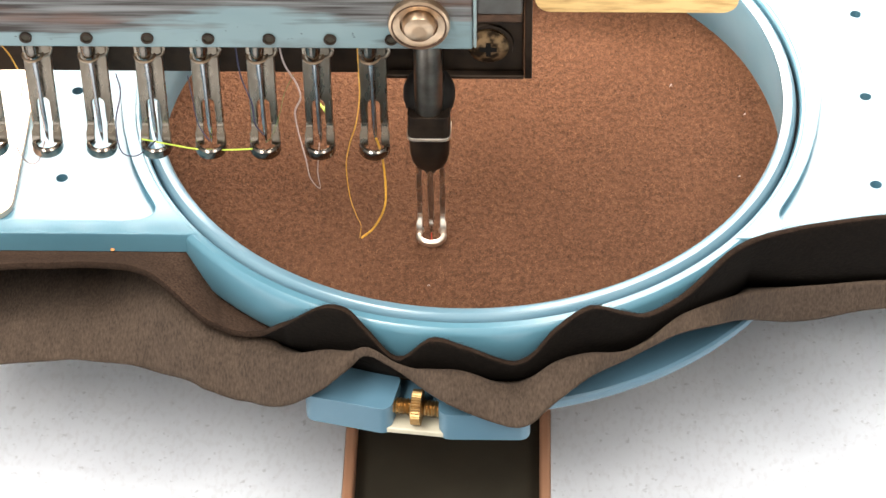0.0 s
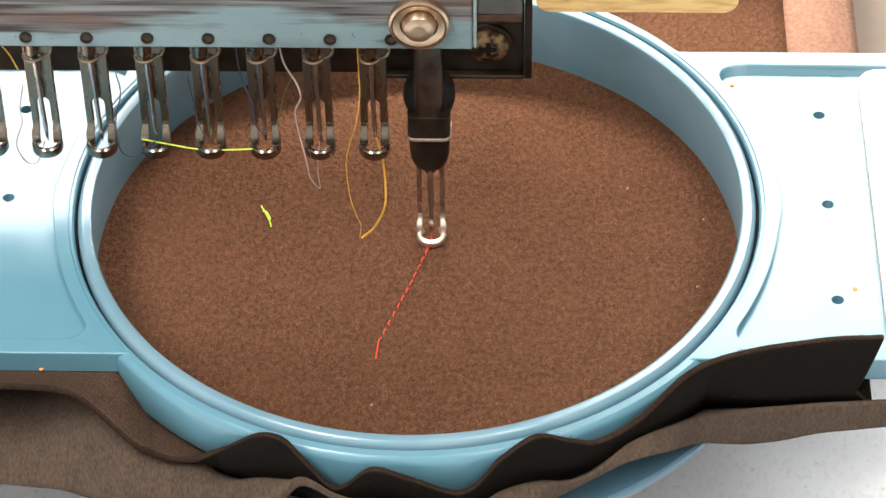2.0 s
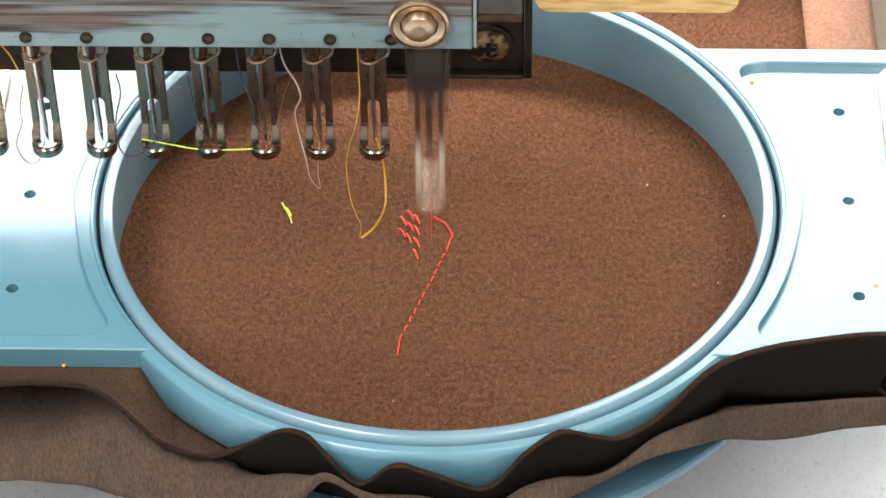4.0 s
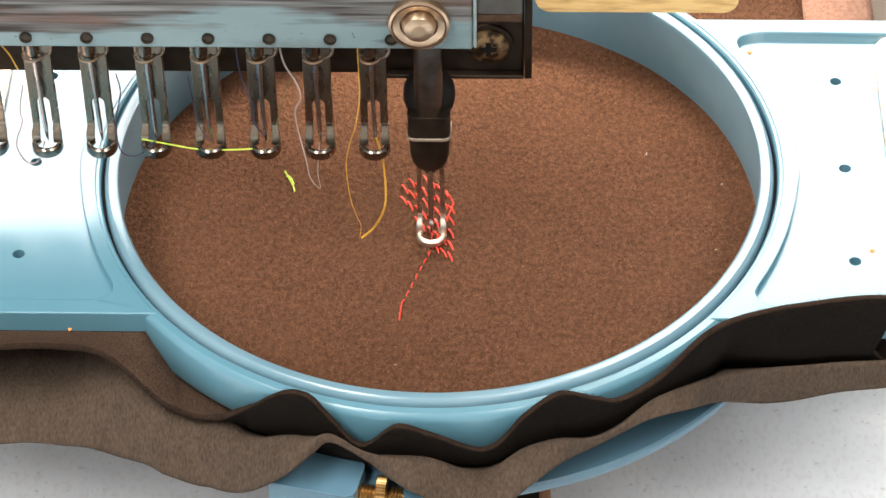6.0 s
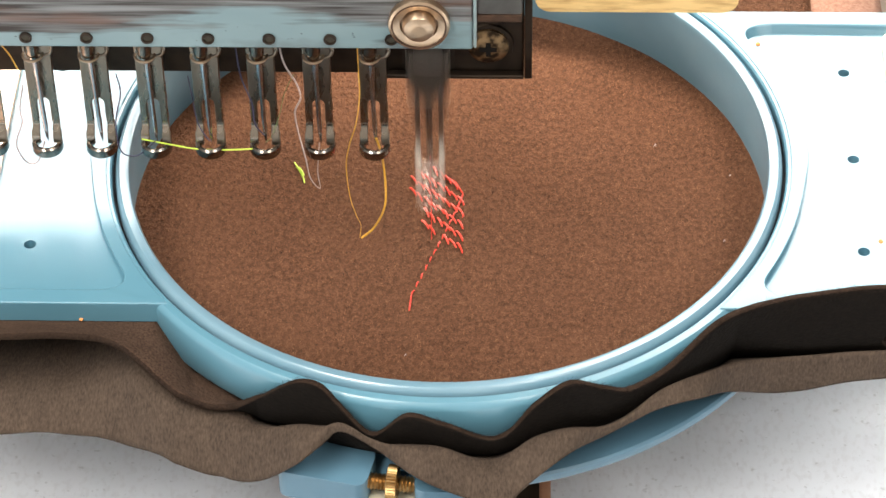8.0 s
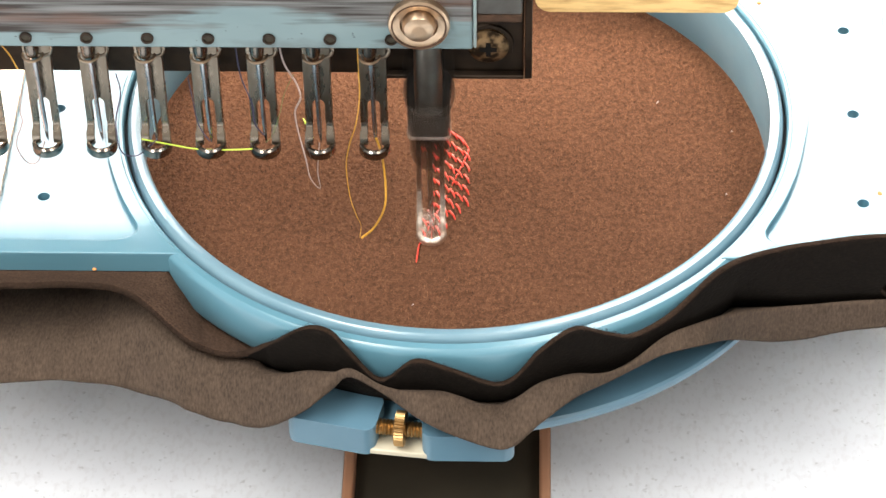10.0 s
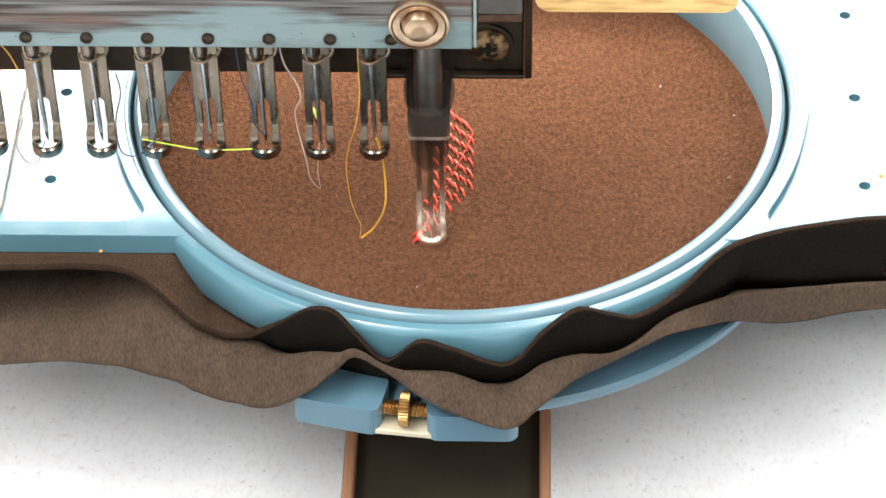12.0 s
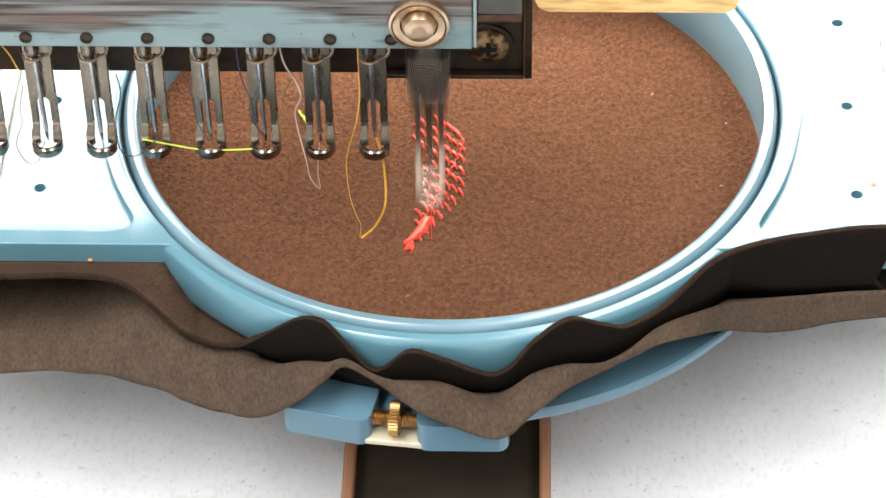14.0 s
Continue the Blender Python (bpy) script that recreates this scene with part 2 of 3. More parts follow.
def slab(bm, outer, holes, z0, z1, top=True, bottom=True, flare=0.0, m=Matrix()):
    """A flat plate with an outline and holes; flare widens the holes towards the top."""
    def loop(pts, z, grow=0.0):
        cx, cy = sum(p[0] for p in pts) / len(pts), sum(p[1] for p in pts) / len(pts)
        out = []
        for x, y in pts:
            d = math.hypot(x - cx, y - cy)
            out.append(bm.verts.new(m @ Vector((x + (x - cx) / d * grow, y + (y - cy) / d * grow, z))))
        return out, [bm.edges.new((out[i], out[(i + 1) % len(out)])) for i in range(len(out))]
    lo = [loop(outer, z0)] + [loop(h, z0) for h in holes]
    hi = [loop(outer, z1)] + [loop(h, z1, flare) for h in holes]
    for use, loops in ((bottom, lo), (top, hi)):
        if use:
            bmesh.ops.triangle_fill(bm, use_beauty=True, edges=[e for _, es in loops for e in es])
    for (a, _), (b, _) in zip(lo, hi):
        for i in range(len(a)):
            j = (i + 1) % len(a)
            bm.faces.new((a[i], a[j], b[j], b[i]))


def tube(bm, pts, r, n=8, cap=True):
    """A round strand along a smooth curve through pts."""
    path = [Vector(p) for p in pts]
    fine = []
    for i in range(len(path) - 1):
        p0, p1, p2, p3 = path[max(i - 1, 0)], path[i], path[i + 1], path[min(i + 2, len(path) - 1)]
        for k in range(6 if len(path) > 2 else 1):
            t = k / 6
            fine.append(0.5 * ((2 * p1) + (p2 - p0) * t + (2 * p0 - 5 * p1 + 4 * p2 - p3) * t * t + (3 * p1 - p0 - 3 * p2 + p3) * t ** 3))
    fine.append(path[-1])
    rows = []
    for i, p in enumerate(fine):
        d = (fine[min(i + 1, len(fine) - 1)] - fine[max(i - 1, 0)]).normalized()
        q = d.to_track_quat("Z", "Y").to_matrix()
        rad = r(i / (len(fine) - 1)) if callable(r) else r
        rows.append([bm.verts.new(p + q @ Vector((rad * math.cos(2 * math.pi * k / n), rad * math.sin(2 * math.pi * k / n), 0))) for k in range(n)])
    for a, b in zip(rows, rows[1:]):
        for k in range(n):
            bm.faces.new((a[k], a[(k + 1) % n], b[(k + 1) % n], b[k]))
    if cap:
        bm.faces.new(rows[0])
        bm.faces.new(rows[-1])


def smooth_through(stations, x):
    """A smooth value between stations (x, value...)."""
    if x <= stations[0][0]:
        return stations[0][1:]
    for a, b in zip(stations, stations[1:]):
        if x <= b[0]:
            t = (x - a[0]) / (b[0] - a[0])
            t = t * t * (3 - 2 * t)
            return tuple(p + (q - p) * t for p, q in zip(a[1:], b[1:]))
    return stations[-1][1:]


def curve_through(stations, x):
    """A rounded value between stations (x, value...)."""
    n = len(stations)
    k = max(0, min(n - 2, sum(1 for st in stations if st[0] <= x) - 1))
    a, b = stations[k], stations[k + 1]
    p, q = stations[max(k - 1, 0)], stations[min(k + 2, n - 1)]
    h = b[0] - a[0]
    t = max(0.0, min(1.0, (x - a[0]) / h))
    out = []
    for i in range(1, len(a)):
        m0, m1 = h * (b[i] - p[i]) / (b[0] - p[0]), h * (q[i] - a[i]) / (q[0] - a[0])
        out.append((2 * t ** 3 - 3 * t * t + 1) * a[i] + (t ** 3 - 2 * t * t + t) * m0 + (3 * t * t - 2 * t ** 3) * b[i] + (t ** 3 - t * t) * m1)
    return out


# ---- the table under the machine, and the room around ----
TABLE_Z = -0.085
SLOT = (-0.0290, 0.0290)


def build_setting():
    bm = bmesh.new()
    for b in ((-1.2, SLOT[0], -0.9, 1.0), (SLOT[1], 1.2, -0.9, 1.0), (SLOT[0], SLOT[1], -0.9, -0.5), (SLOT[0], SLOT[1], 0.4, 1.0)):
        box(bm, *b, TABLE_Z - 0.018, TABLE_Z)
    table = mesh_object("table_top", bm, TABLE, False)
    for x in (-1.1, 1.1):
        for y in (-0.8, 0.9):
            bm = bmesh.new()
            box(bm, x - 0.03, x + 0.03, y - 0.03, y + 0.03, -0.9, TABLE_Z - 0.018)
            part("leg", bm, GREY, table)
    tagged(table, "white speckled laminate table top with a slot for the machine arm", "table top", kind="structure")
    bm = bmesh.new()
    box(bm, -2.2, 2.2, -2.2, 1.7, -0.95, -0.9)
    tagged(mesh_object("floor", bm, GREY, False), "grey workshop floor", "floor", kind="structure")
    bm = bmesh.new()
    box(bm, -2.2, 2.2, -2.2, 1.7, 1.7, 1.75)
    tagged(mesh_object("ceiling", bm, WALL, False), "plain pale ceiling", "ceiling", kind="structure")
    for name, b in (("wall_south", (-2.2, 2.2, -2.2, -2.1)), ("wall_east", (2.1, 2.2, -2.1, 1.6)), ("wall_west", (-2.2, -2.1, -2.1, 1.6))):
        bm = bmesh.new()
        box(bm, *b, -0.9, 1.7)
        tagged(mesh_object(name, bm, WALL, False), "plain pale painted workshop wall", "wall", kind="structure")
    bm = bmesh.new()
    for b in ((-2.2, -0.95, -0.9, 1.7), (1.17, 2.2, -0.9, 1.7), (-0.95, 1.17, -0.9, 0.88), (-0.95, 1.17, 1.62, 1.7)):
        box(bm, b[0], b[1], 1.6, 1.7, b[2], b[3])
    tagged(mesh_object("wall_north", bm, WALL, False), "plain pale painted workshop wall with a window", "wall", kind="structure")
    stand = empty("arm_cover", pose(0, 0, TABLE_Z - 0.006))
    tagged(stand, "black panel with copper-coloured wooden edge strips in the table slot", "panel")
    bm = bmesh.new()
    box(bm, SLOT[0] + 0.0032, SLOT[1] - 0.0032, -0.5, 0.4, -0.006, 0)
    part("panel", bm, PANEL, stand)
    for x in (SLOT[0] + 0.0001, SLOT[1] - 0.0032):
        bm = bmesh.new()
        box(bm, x, x + 0.0031, -0.5, 0.4, -0.006, 0.0068)
        part("edge_strip", bm, WOOD, stand, "copper-coloured wooden strip", bevel=0.0009)


# ---- the hoop ----
FABRIC_Z = -0.021
HOOP = []


def build_hoop():
    hoop = empty("embroidery_hoop", pose(0, 0.06, 0))
    tagged(hoop, "pale blue plastic round embroidery hoop with perforated side arms", "embroidery hoop")
    bm = bmesh.new()
    lathe(bm, [(0.0901, -0.006), (0.0902, -0.0006), (0.0907, 0.0), (0.0926, 0.0), (0.0936, -0.0008), (0.0940, -0.0020), (0.0936, -0.0135), (0.0928, -0.0150), (0.0915, -0.0150), (0.0906, -0.012)], 160, closed=True)
    part("outer_ring", bm, BLUE, hoop)
    bm = bmesh.new()
    lathe(bm, [(0.0852, -0.0008), (0.0857, 0.0002), (0.0866, 0.0006), (0.0880, 0.0006), (0.0888, 0.0), (0.0892, -0.0012), (0.0893, -0.020), (0.0875, -0.0225), (0.0868, -0.0225), (0.0862, -0.0218)], 160, closed=True)
    part("inner_ring", bm, LIT_BLUE, hoop)
    for side in (-1, 1):
        arc = [(side * 0.0914 * math.cos(a), 0.0914 * math.sin(a)) for a in np.linspace(math.asin(0.0600 / 0.0914), math.asin(-0.0592 / 0.0914), 40)]
        outline = arc + [(side * 0.16, -0.0592), (side * 0.16, 0.0600)]
        inner = [(0.0946 * math.cos(a), 0.0946 * math.sin(a)) for a in np.linspace(math.asin(0.0455 / 0.0946), -math.asin(0.0455 / 0.0946), 20)]
        (ax, ay), pocket = inner[-1], list(inner)
        for sy in (-1, 1):
            curve = [((1 - u) ** 2 * ax + 2 * u * (1 - u) * (ax - 0.0030) + u * u * (ax + 0.0065), sy * ((1 - u) ** 2 * 0.0455 + 2 * u * (1 - u) * 0.0518 + u * u * 0.0526)) for u in np.linspace(0.08, 1.0, 12)]
            pocket += (curve if sy < 0 else [(0.150, -0.0526), (0.150, 0.0526)] + curve[::-1])
        pocket = [(side * x, y) for x, y in pocket]
        bm = bmesh.new()
        slab(bm, outline, [pocket], -0.0018, 0.0003, bottom=False, flare=0.0018)
        arm = part("arm", bm, BLUE, hoop, bevel=0.0004, smooth=False)
        bm = bmesh.new()
        slab(bm, outline, [ring_points(side * 0.1083, y, 0.0016) for y in (-0.0357, 0, 0.0357)], -0.0062, -0.0018)
        part("perforated_floor", bm, BLUE, arm, smooth=False)
    bm = bmesh.new()
    lathe(bm, [(0.0890, -0.0050), (0.0890, -0.0034), (0.0910, -0.0034), (0.0910, -0.0050)], 160, closed=True)
    part("gasket", bm, RUBBER, hoop, "dark seam between the two rings")
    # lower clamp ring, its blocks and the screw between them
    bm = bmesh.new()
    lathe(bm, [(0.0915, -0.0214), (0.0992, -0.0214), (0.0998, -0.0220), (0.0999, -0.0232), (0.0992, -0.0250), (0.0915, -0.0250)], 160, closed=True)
    part("clamp_ring", bm, SHADED_BLUE, hoop, "blue clamp ring with shade in its colour")
    turn = pose(0, 0, 0, 0, 0, -6.5)
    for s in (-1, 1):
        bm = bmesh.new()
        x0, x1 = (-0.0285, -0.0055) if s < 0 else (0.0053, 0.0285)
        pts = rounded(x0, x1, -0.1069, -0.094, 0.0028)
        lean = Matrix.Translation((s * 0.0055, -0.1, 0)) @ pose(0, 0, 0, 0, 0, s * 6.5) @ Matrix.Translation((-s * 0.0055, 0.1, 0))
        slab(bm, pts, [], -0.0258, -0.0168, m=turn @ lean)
        part("clamp_block", bm, SHADED_BLUE, hoop, bevel=0.0012)
    bm = bmesh.new()
    box(bm, -0.0075, 0.0075, -0.1062, -0.094, -0.0258, -0.0240)
    bm.transform(turn)
    part("spacer", bm, CREAM, hoop, "cream plastic spacer", bevel=0.0004)
    along = turn @ Matrix.Translation((0, -0.1022, -0.0195)) @ pose(0, 0, 0, 0, 90, 0)
    bm = bmesh.new()
    prof = []
    for i in range(34):
        z = -0.0075 + i * 0.015 / 33
        prof.append((0.0022 if i % 2 else 0.0018, z))
    lathe(bm, prof, 20, along)
    screw = part("clamp_screw", bm, BRASS, hoop, "threaded brass screw")
    bm = bmesh.new()
    rows = []
    for z, r0 in ((-0.0014, 0.0036), (-0.0012, 0.0043), (0.0012, 0.0043), (0.0014, 0.0036)):
        rows.append([bm.verts.new(along @ Vector(((r0 + (0.0003 if i % 2 else 0)) * math.cos(math.pi * i / 36), (r0 + (0.0003 if i % 2 else 0)) * math.sin(math.pi * i / 36), z))) for i in range(72)])
    for a, b in zip(rows, rows[1:]):
        for i in range(72):
            bm.faces.new((a[i], a[(i + 1) % 72], b[(i + 1) % 72], b[i]))
    bm.faces.new(rows[0]), bm.faces.new(rows[-1])
    part("thumb_wheel", bm, BRASS, screw, "knurled brass thumb wheel")
    # the carrier's plates in the ends of the arms
    for side in (-1, 1):
        bm = bmesh.new()
        pts = [(side * x, y) for x, y in rounded(0.1197, 0.20, -0.053, 0.053, 0.006)]
        slab(bm, pts, [], -0.0017, 0.0002)
        part("mounting_plate", bm, PLATE, hoop, "tan metal mounting plate", bevel=0.0004)
    for x, y, z, r in ((0.1130, -0.0318, -0.0018, 0.0007), (-0.0925, -0.0592, -0.0055, 0.0006), (0.0853, 0.0478, -0.0016, 0.0007)):
        bm = bmesh.new()
        bmesh.ops.create_uvsphere(bm, u_segments=10, v_segments=6, radius=r, matrix=Matrix.Translation((x, y, z)) @ Matrix.Diagonal((1, 1.2, 0.5, 1)))
        part("glue_speck", bm, SPECK, hoop, "tiny orange speck")
    HOOP.append(hoop)


# ---- the cloth: (x, height of the rim, of the gap's floor, of the lower edge) along its front ----
FOLDS = [(-0.16, -0.007, -0.024, -0.033), (-0.105, -0.0024, -0.0139, -0.0252), (-0.091, -0.0026, -0.0131, -0.0263), (-0.080, -0.0073, -0.0162, -0.0295), (-0.069, -0.0153, -0.0198, -0.0287),
         (-0.0557, -0.0161, -0.0205, -0.0286), (-0.046, -0.0064, -0.0165, -0.024), (-0.0355, 0.0051, -0.0096, -0.0122), (-0.029, 0.0062, -0.0074, -0.003), (-0.0243, 0.0009, -0.0061, 0.0032),
         (-0.0166, -0.0072, -0.0098, 0.0), (-0.0079, 0.0004, -0.0093, -0.0067), (0.0, -0.0016, -0.0095, -0.0121), (0.0125, -0.0080, -0.0157, -0.0187), (0.0175, -0.006, -0.0132, -0.0181),
         (0.0235, 0.0021, -0.0089, -0.0118), (0.0317, 0.0072, -0.0082, -0.0058), (0.0404, 0.002, -0.0114, -0.0038), (0.0465, -0.002, -0.0105, -0.0025), (0.0555, -0.0011, -0.0069, -0.0024),
         (0.0682, 0.004, -0.0117, -0.0093), (0.085, 0.0071, -0.0132, -0.015), (0.106, 0.0114, -0.0106, -0.0102), (0.16, 0.0150, -0.0072, -0.0030)]
SLOPE = 0.955


def ring_y(x, r):
    return -max(0.0585, math.sqrt(max(r * r - x * x, 0)))


def soft_y(x):
    """The front of ring and arms, with the corner between them rounded."""
    return -(0.0585 ** 6 + max(0.0935 ** 2 - x * x, 0) ** 3) ** (1 / 6)


LIFTED = [(x, *(z + (ring_y(x, 0.0935) - soft_y(x)) * SLOPE for z in heights)) for x, *heights in FOLDS]


def back(x):
    """How far the cloth reaches back under the hoop."""
    return -max(0.025, math.sqrt(max(0.0906 ** 2 - x * x, 0)))


def fold(x):
    """The rim, the gap's floor and the lower edge of the cloth at x: (y, z) each."""
    rz, bz, lz = curve_through(LIFTED, x)
    ry = soft_y(x) - 0.004 - 0.006 * min(1, max(0, (-x - 0.055) / 0.012))
    ly = ry - 0.012
    near = min(0.0098, max(0.0, (lz - bz + 0.0006) / SLOPE))
    near = max(near, 0.0098 * min(1, max(0, (x - 0.060) / 0.012)))
    deep = 0.011 * min(1, max(0, (-x - 0.078) / 0.020))
    return (ry, rz), (ry - 0.001 + deep, bz - SLOPE * deep), (ly + near, lz - SLOPE * near)


def sheet(bm, lines):
    """A sheet of cloth through rows of points."""
    top = [[bm.verts.new(p) for p in row] for row in lines]
    faces = []
    for a, b in zip(top, top[1:]):
        for i in range(len(a) - 1):
            faces.append(bm.faces.new((a[i], a[i + 1], b[i + 1], b[i])))


def cloth_part(name, lines, thick, mat, parent, label="", under=None):
    bm = bmesh.new()
    sheet(bm, lines)
    ob = part(name, bm, mat, parent, label, closed=False)
    mod = ob.modifiers.new("thickness", "SOLIDIFY")
    mod.thickness, mod.offset = thick, 0
    if under:
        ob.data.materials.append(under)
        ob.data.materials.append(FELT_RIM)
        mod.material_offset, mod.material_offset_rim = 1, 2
    return ob


def build_cloth():
    cloth = empty("hooped_cloth", pose(0, 0.06, 0))
    tagged(cloth, "brown felt cloth clamped in the hoop with a wavy front edge", "cloth")
    bm = bmesh.new()
    rows = []
    for k in range(41):
        r = 0.0872 * k / 40
        rows.append([bm.verts.new((r * math.cos(a), r * math.sin(a), FABRIC_Z + 0.0003 * noise.noise((r * math.cos(a) * 60, r * math.sin(a) * 60, 0)))) for a in np.linspace(0, 2 * math.pi, 121)[:-1]] if k else [bm.verts.new((0, 0, FABRIC_Z))])
    for i in range(120):
        bm.faces.new((rows[0][0], rows[1][i], rows[1][(i + 1) % 120]))
    for a, b in zip(rows[1:], rows[2:]):
        for i in range(120):
            bm.faces.new((a[i], b[i], b[(i + 1) % 120], a[(i + 1) % 120]))
    part("stretched_felt", bm, FELT, cloth)
    # loose fibres that stand out of the nap
    rnd = random.Random(8)
    bm = bmesh.new()
    for _ in range(26000):
        a, r = rnd.uniform(0, 2 * math.pi), 0.085 * math.sqrt(rnd.random())
        p = Vector((r * math.cos(a), r * math.sin(a), FABRIC_Z + 0.0001))
        turn, ln, w = rnd.uniform(0, 2 * math.pi), rnd.uniform(0.0005, 0.0013), rnd.uniform(0.00003, 0.00008)
        d = Vector((math.cos(turn), math.sin(turn), 0))
        side = Vector((-d.y, d.x, 0)) * w
        up = Vector((0, 0, rnd.uniform(0.0002, 0.0006)))
        q = [bm.verts.new(v) for v in (p - side, p + side, p + d * ln * 0.5 + side + up, p + d * ln * 0.5 - side + up)]
        e = bm.verts.new(p + d * ln + up * rnd.uniform(0.2, 1.2))
        bm.faces.new(q)
        bm.faces.new((q[3], q[2], e))
    tagged(part("felt_nap", bm, FIBRE, cloth, smooth=False), kind="stuff")
    for x, y in ((0.0565, 0.0262), (0.0768, 0.0137), (-0.0103, -0.0565), (0.0563, 0.0257), (0.0741, -0.0124)):
        bm = bmesh.new()
        tube(bm, [(x, y, FABRIC_Z + 0.0003), (x + 0.0003, y + 0.0003, FABRIC_Z + 0.0007), (x + 0.0005, y, FABRIC_Z + 0.0005)], 0.00008, 5)
        part("lint", bm, WHITE_THREAD, cloth, "tiny pale lint fleck")
    # upper layer: from under the ring to its wavy rim
    xs = np.linspace(-0.16, 0.1165, 280)
    lines = [[] for _ in range(7)]
    for x in xs:
        (ry, rz), (by, bz), (ly, lz) = fold(x)
        wob = 0.0004 * noise.noise((x * 90, 0, 5))
        k = min(1, max(0, (-x - 0.064) / 0.010))
        start = Vector((x, back(x), -0.0168 + 0.0085 * k))
        foot = Vector((x, ring_y(x, 0.0935) - 0.0008, -0.0166 + 0.0093 * k))
        rim = Vector((x, ry, rz + wob))
        lines[0].append(start)
        lines[1].append(foot)
        for k, u in enumerate((0.3, 0.55, 0.8, 0.93, 1.0)):
            p = foot.lerp(rim, u)
            p.x -= max(0.0, x - 0.1) * 0.45 * (1 - u)
            p.y -= 0.0016 * math.sin(math.pi * u) * (0.3 if x < -0.045 else 1)
            lines[2 + k].append(p)
    cloth_part("upper_layer", lines, 0.0016, FELT_SHADE, cloth, "thick felt layer, shade painted in beneath, with a wavy cut edge", under=FELT_EDGE)
    # short fibres along the cut edge
    rnd = random.Random(21)
    bm = bmesh.new()
    for _ in range(5200):
        x = rnd.uniform(-0.125, 0.1160)
        (ry, rz), _, _ = fold(x)
        p = Vector((x, ry + rnd.uniform(-0.0009, 0.0007), rz + rnd.uniform(-0.0004, 0.0008)))
        a, ln, w = rnd.uniform(0, 2 * math.pi), rnd.uniform(0.0004, 0.0011), rnd.uniform(0.00002, 0.00004)
        d = Vector((math.cos(a), 0.5 * math.sin(a) - 0.2, 0.5 * math.sin(a) + 0.45)).normalized()
        side = d.cross(Vector((0, -0.7, 0.7))).normalized() * w
        bm.faces.new([bm.verts.new(v) for v in (p - side, p + side, p + d * ln)])
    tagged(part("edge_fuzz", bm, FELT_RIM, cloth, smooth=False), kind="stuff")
    # lower layer: the thin backing
    xs = np.linspace(-0.16, 0.16, 280)
    lines = [[] for _ in range(11)]
    for x in xs:
        (ry, rz), (by, bz), (ly, lz) = fold(x)
        out = min(by, ring_y(x, 0.1005) - 0.0008)
        need = -0.0182 - 0.012 * min(1, max(0, (abs(x) - 0.087) / 0.02))
        out -= max(0.0, (need - bz - (by - out) * SLOPE) / SLOPE)
        base = Vector((x, out, bz + (by - out) * SLOPE))
        by = out
        if ly > by - 0.001:
            lz, ly = lz + (ly - by + 0.001) * SLOPE, by - 0.001
        if -0.03 < x < 0.024 and lz < -0.0154:
            ly, lz = ly - (-0.0154 - lz) / SLOPE, -0.0154
        lip = Vector((x, ly, lz))
        wob = 0.0005 * noise.noise((x * 70, 3, 1))
        swell = 0.0016 - 0.0012 * min(1, max(0, (x - 0.035) / 0.02))
        # it comes out of the clamp edge-on; past the arm's corner it lies flat far in under the upper layer
        hidden = Vector((x, ring_y(x, 0.0938) - 0.0003, 0))
        hidden.z = max(-0.0178, base.z - SLOPE * 1.04 * (hidden.y - base.y))
        inner = Vector((x, max(back(x), -0.040 - 0.03 * min(1, max(0, (x + 0.075) / 0.02))), min(base.z, -0.0075)))
        flat = min(1, max(0, (-0.047 - x) / 0.010))
        first = (hidden if base.z > -0.0178 else Vector((x, back(x), -0.0178))).lerp(inner, flat)
        lines[0].append(first)
        lines[1].append(first.lerp(base, 0.6))
        lines[2].append(base)
        for k, u in enumerate((0.12, 0.25, 0.38, 0.52, 0.66, 0.80, 0.92, 1.0)):
            crease = 0.0011 * math.sin(math.pi * min(1, u * 1.15)) * noise.noise((x * 95 + u * 1.6, u * 2.2, 7))
            lines[3 + k].append(base.lerp(lip, u) + Vector((0, 0, swell * math.sin(math.pi * u) + wob + crease)))
    cloth_part("lower_layer", lines, 0.0006, BACKING, cloth, "thin brown backing layer with a drooping edge")
    # the skirt behind the hoop, and its folded side
    lines = []
    for v in np.linspace(0, 1, 16):
        row = []
        for x in np.linspace(-0.16, 0.106, 90):
            y0 = max(0.055, math.sqrt(max(0.0925 ** 2 - x * x, 0)))
            y = y0 + (0.16 - y0) * v
            row.append(Vector((x, y, -0.0168 + 0.002 * v * noise.noise((x * 30, y * 30, 2)))))
        lines.append(row)
    cloth_part("rear_layer", lines, 0.0014, FELT, cloth)
    lines = []
    for y in np.linspace(0.050, 0.16, 16):
        lines.append([Vector((x, y, -0.012 + 0.003 * math.sin((x - 0.103) / 0.02 * 3))) for x in np.linspace(0.103, 0.1225, 10)])
    cloth_part("rear_fold", lines, 0.0014, PINK, cloth)
    HOOP.append(cloth)
    return cloth


# ---- the machine head ----
NX, NY = -0.0040, 0.0255
PITCH = 0.01434


def foot_plate(bm, wide, top, arch=0.0143, half=0.0016):
    """The shank of a presser foot: a plate whose rounded slot opens downwards."""
    m = Matrix.Translation((0, 0.0016, 0)) @ pose(0, 0, 0, 90, 0, 0)
    low = 0.0062
    round_top = [(half * math.cos(a), arch - half + half * math.sin(a)) for a in np.linspace(0, math.pi, 11)]
    slab(bm, [(-wide, low), (-wide, top), (wide, top), (wide, low), (half, low)] + round_top + [(-half, low)], [], -0.0006, 0.0006, m=m)


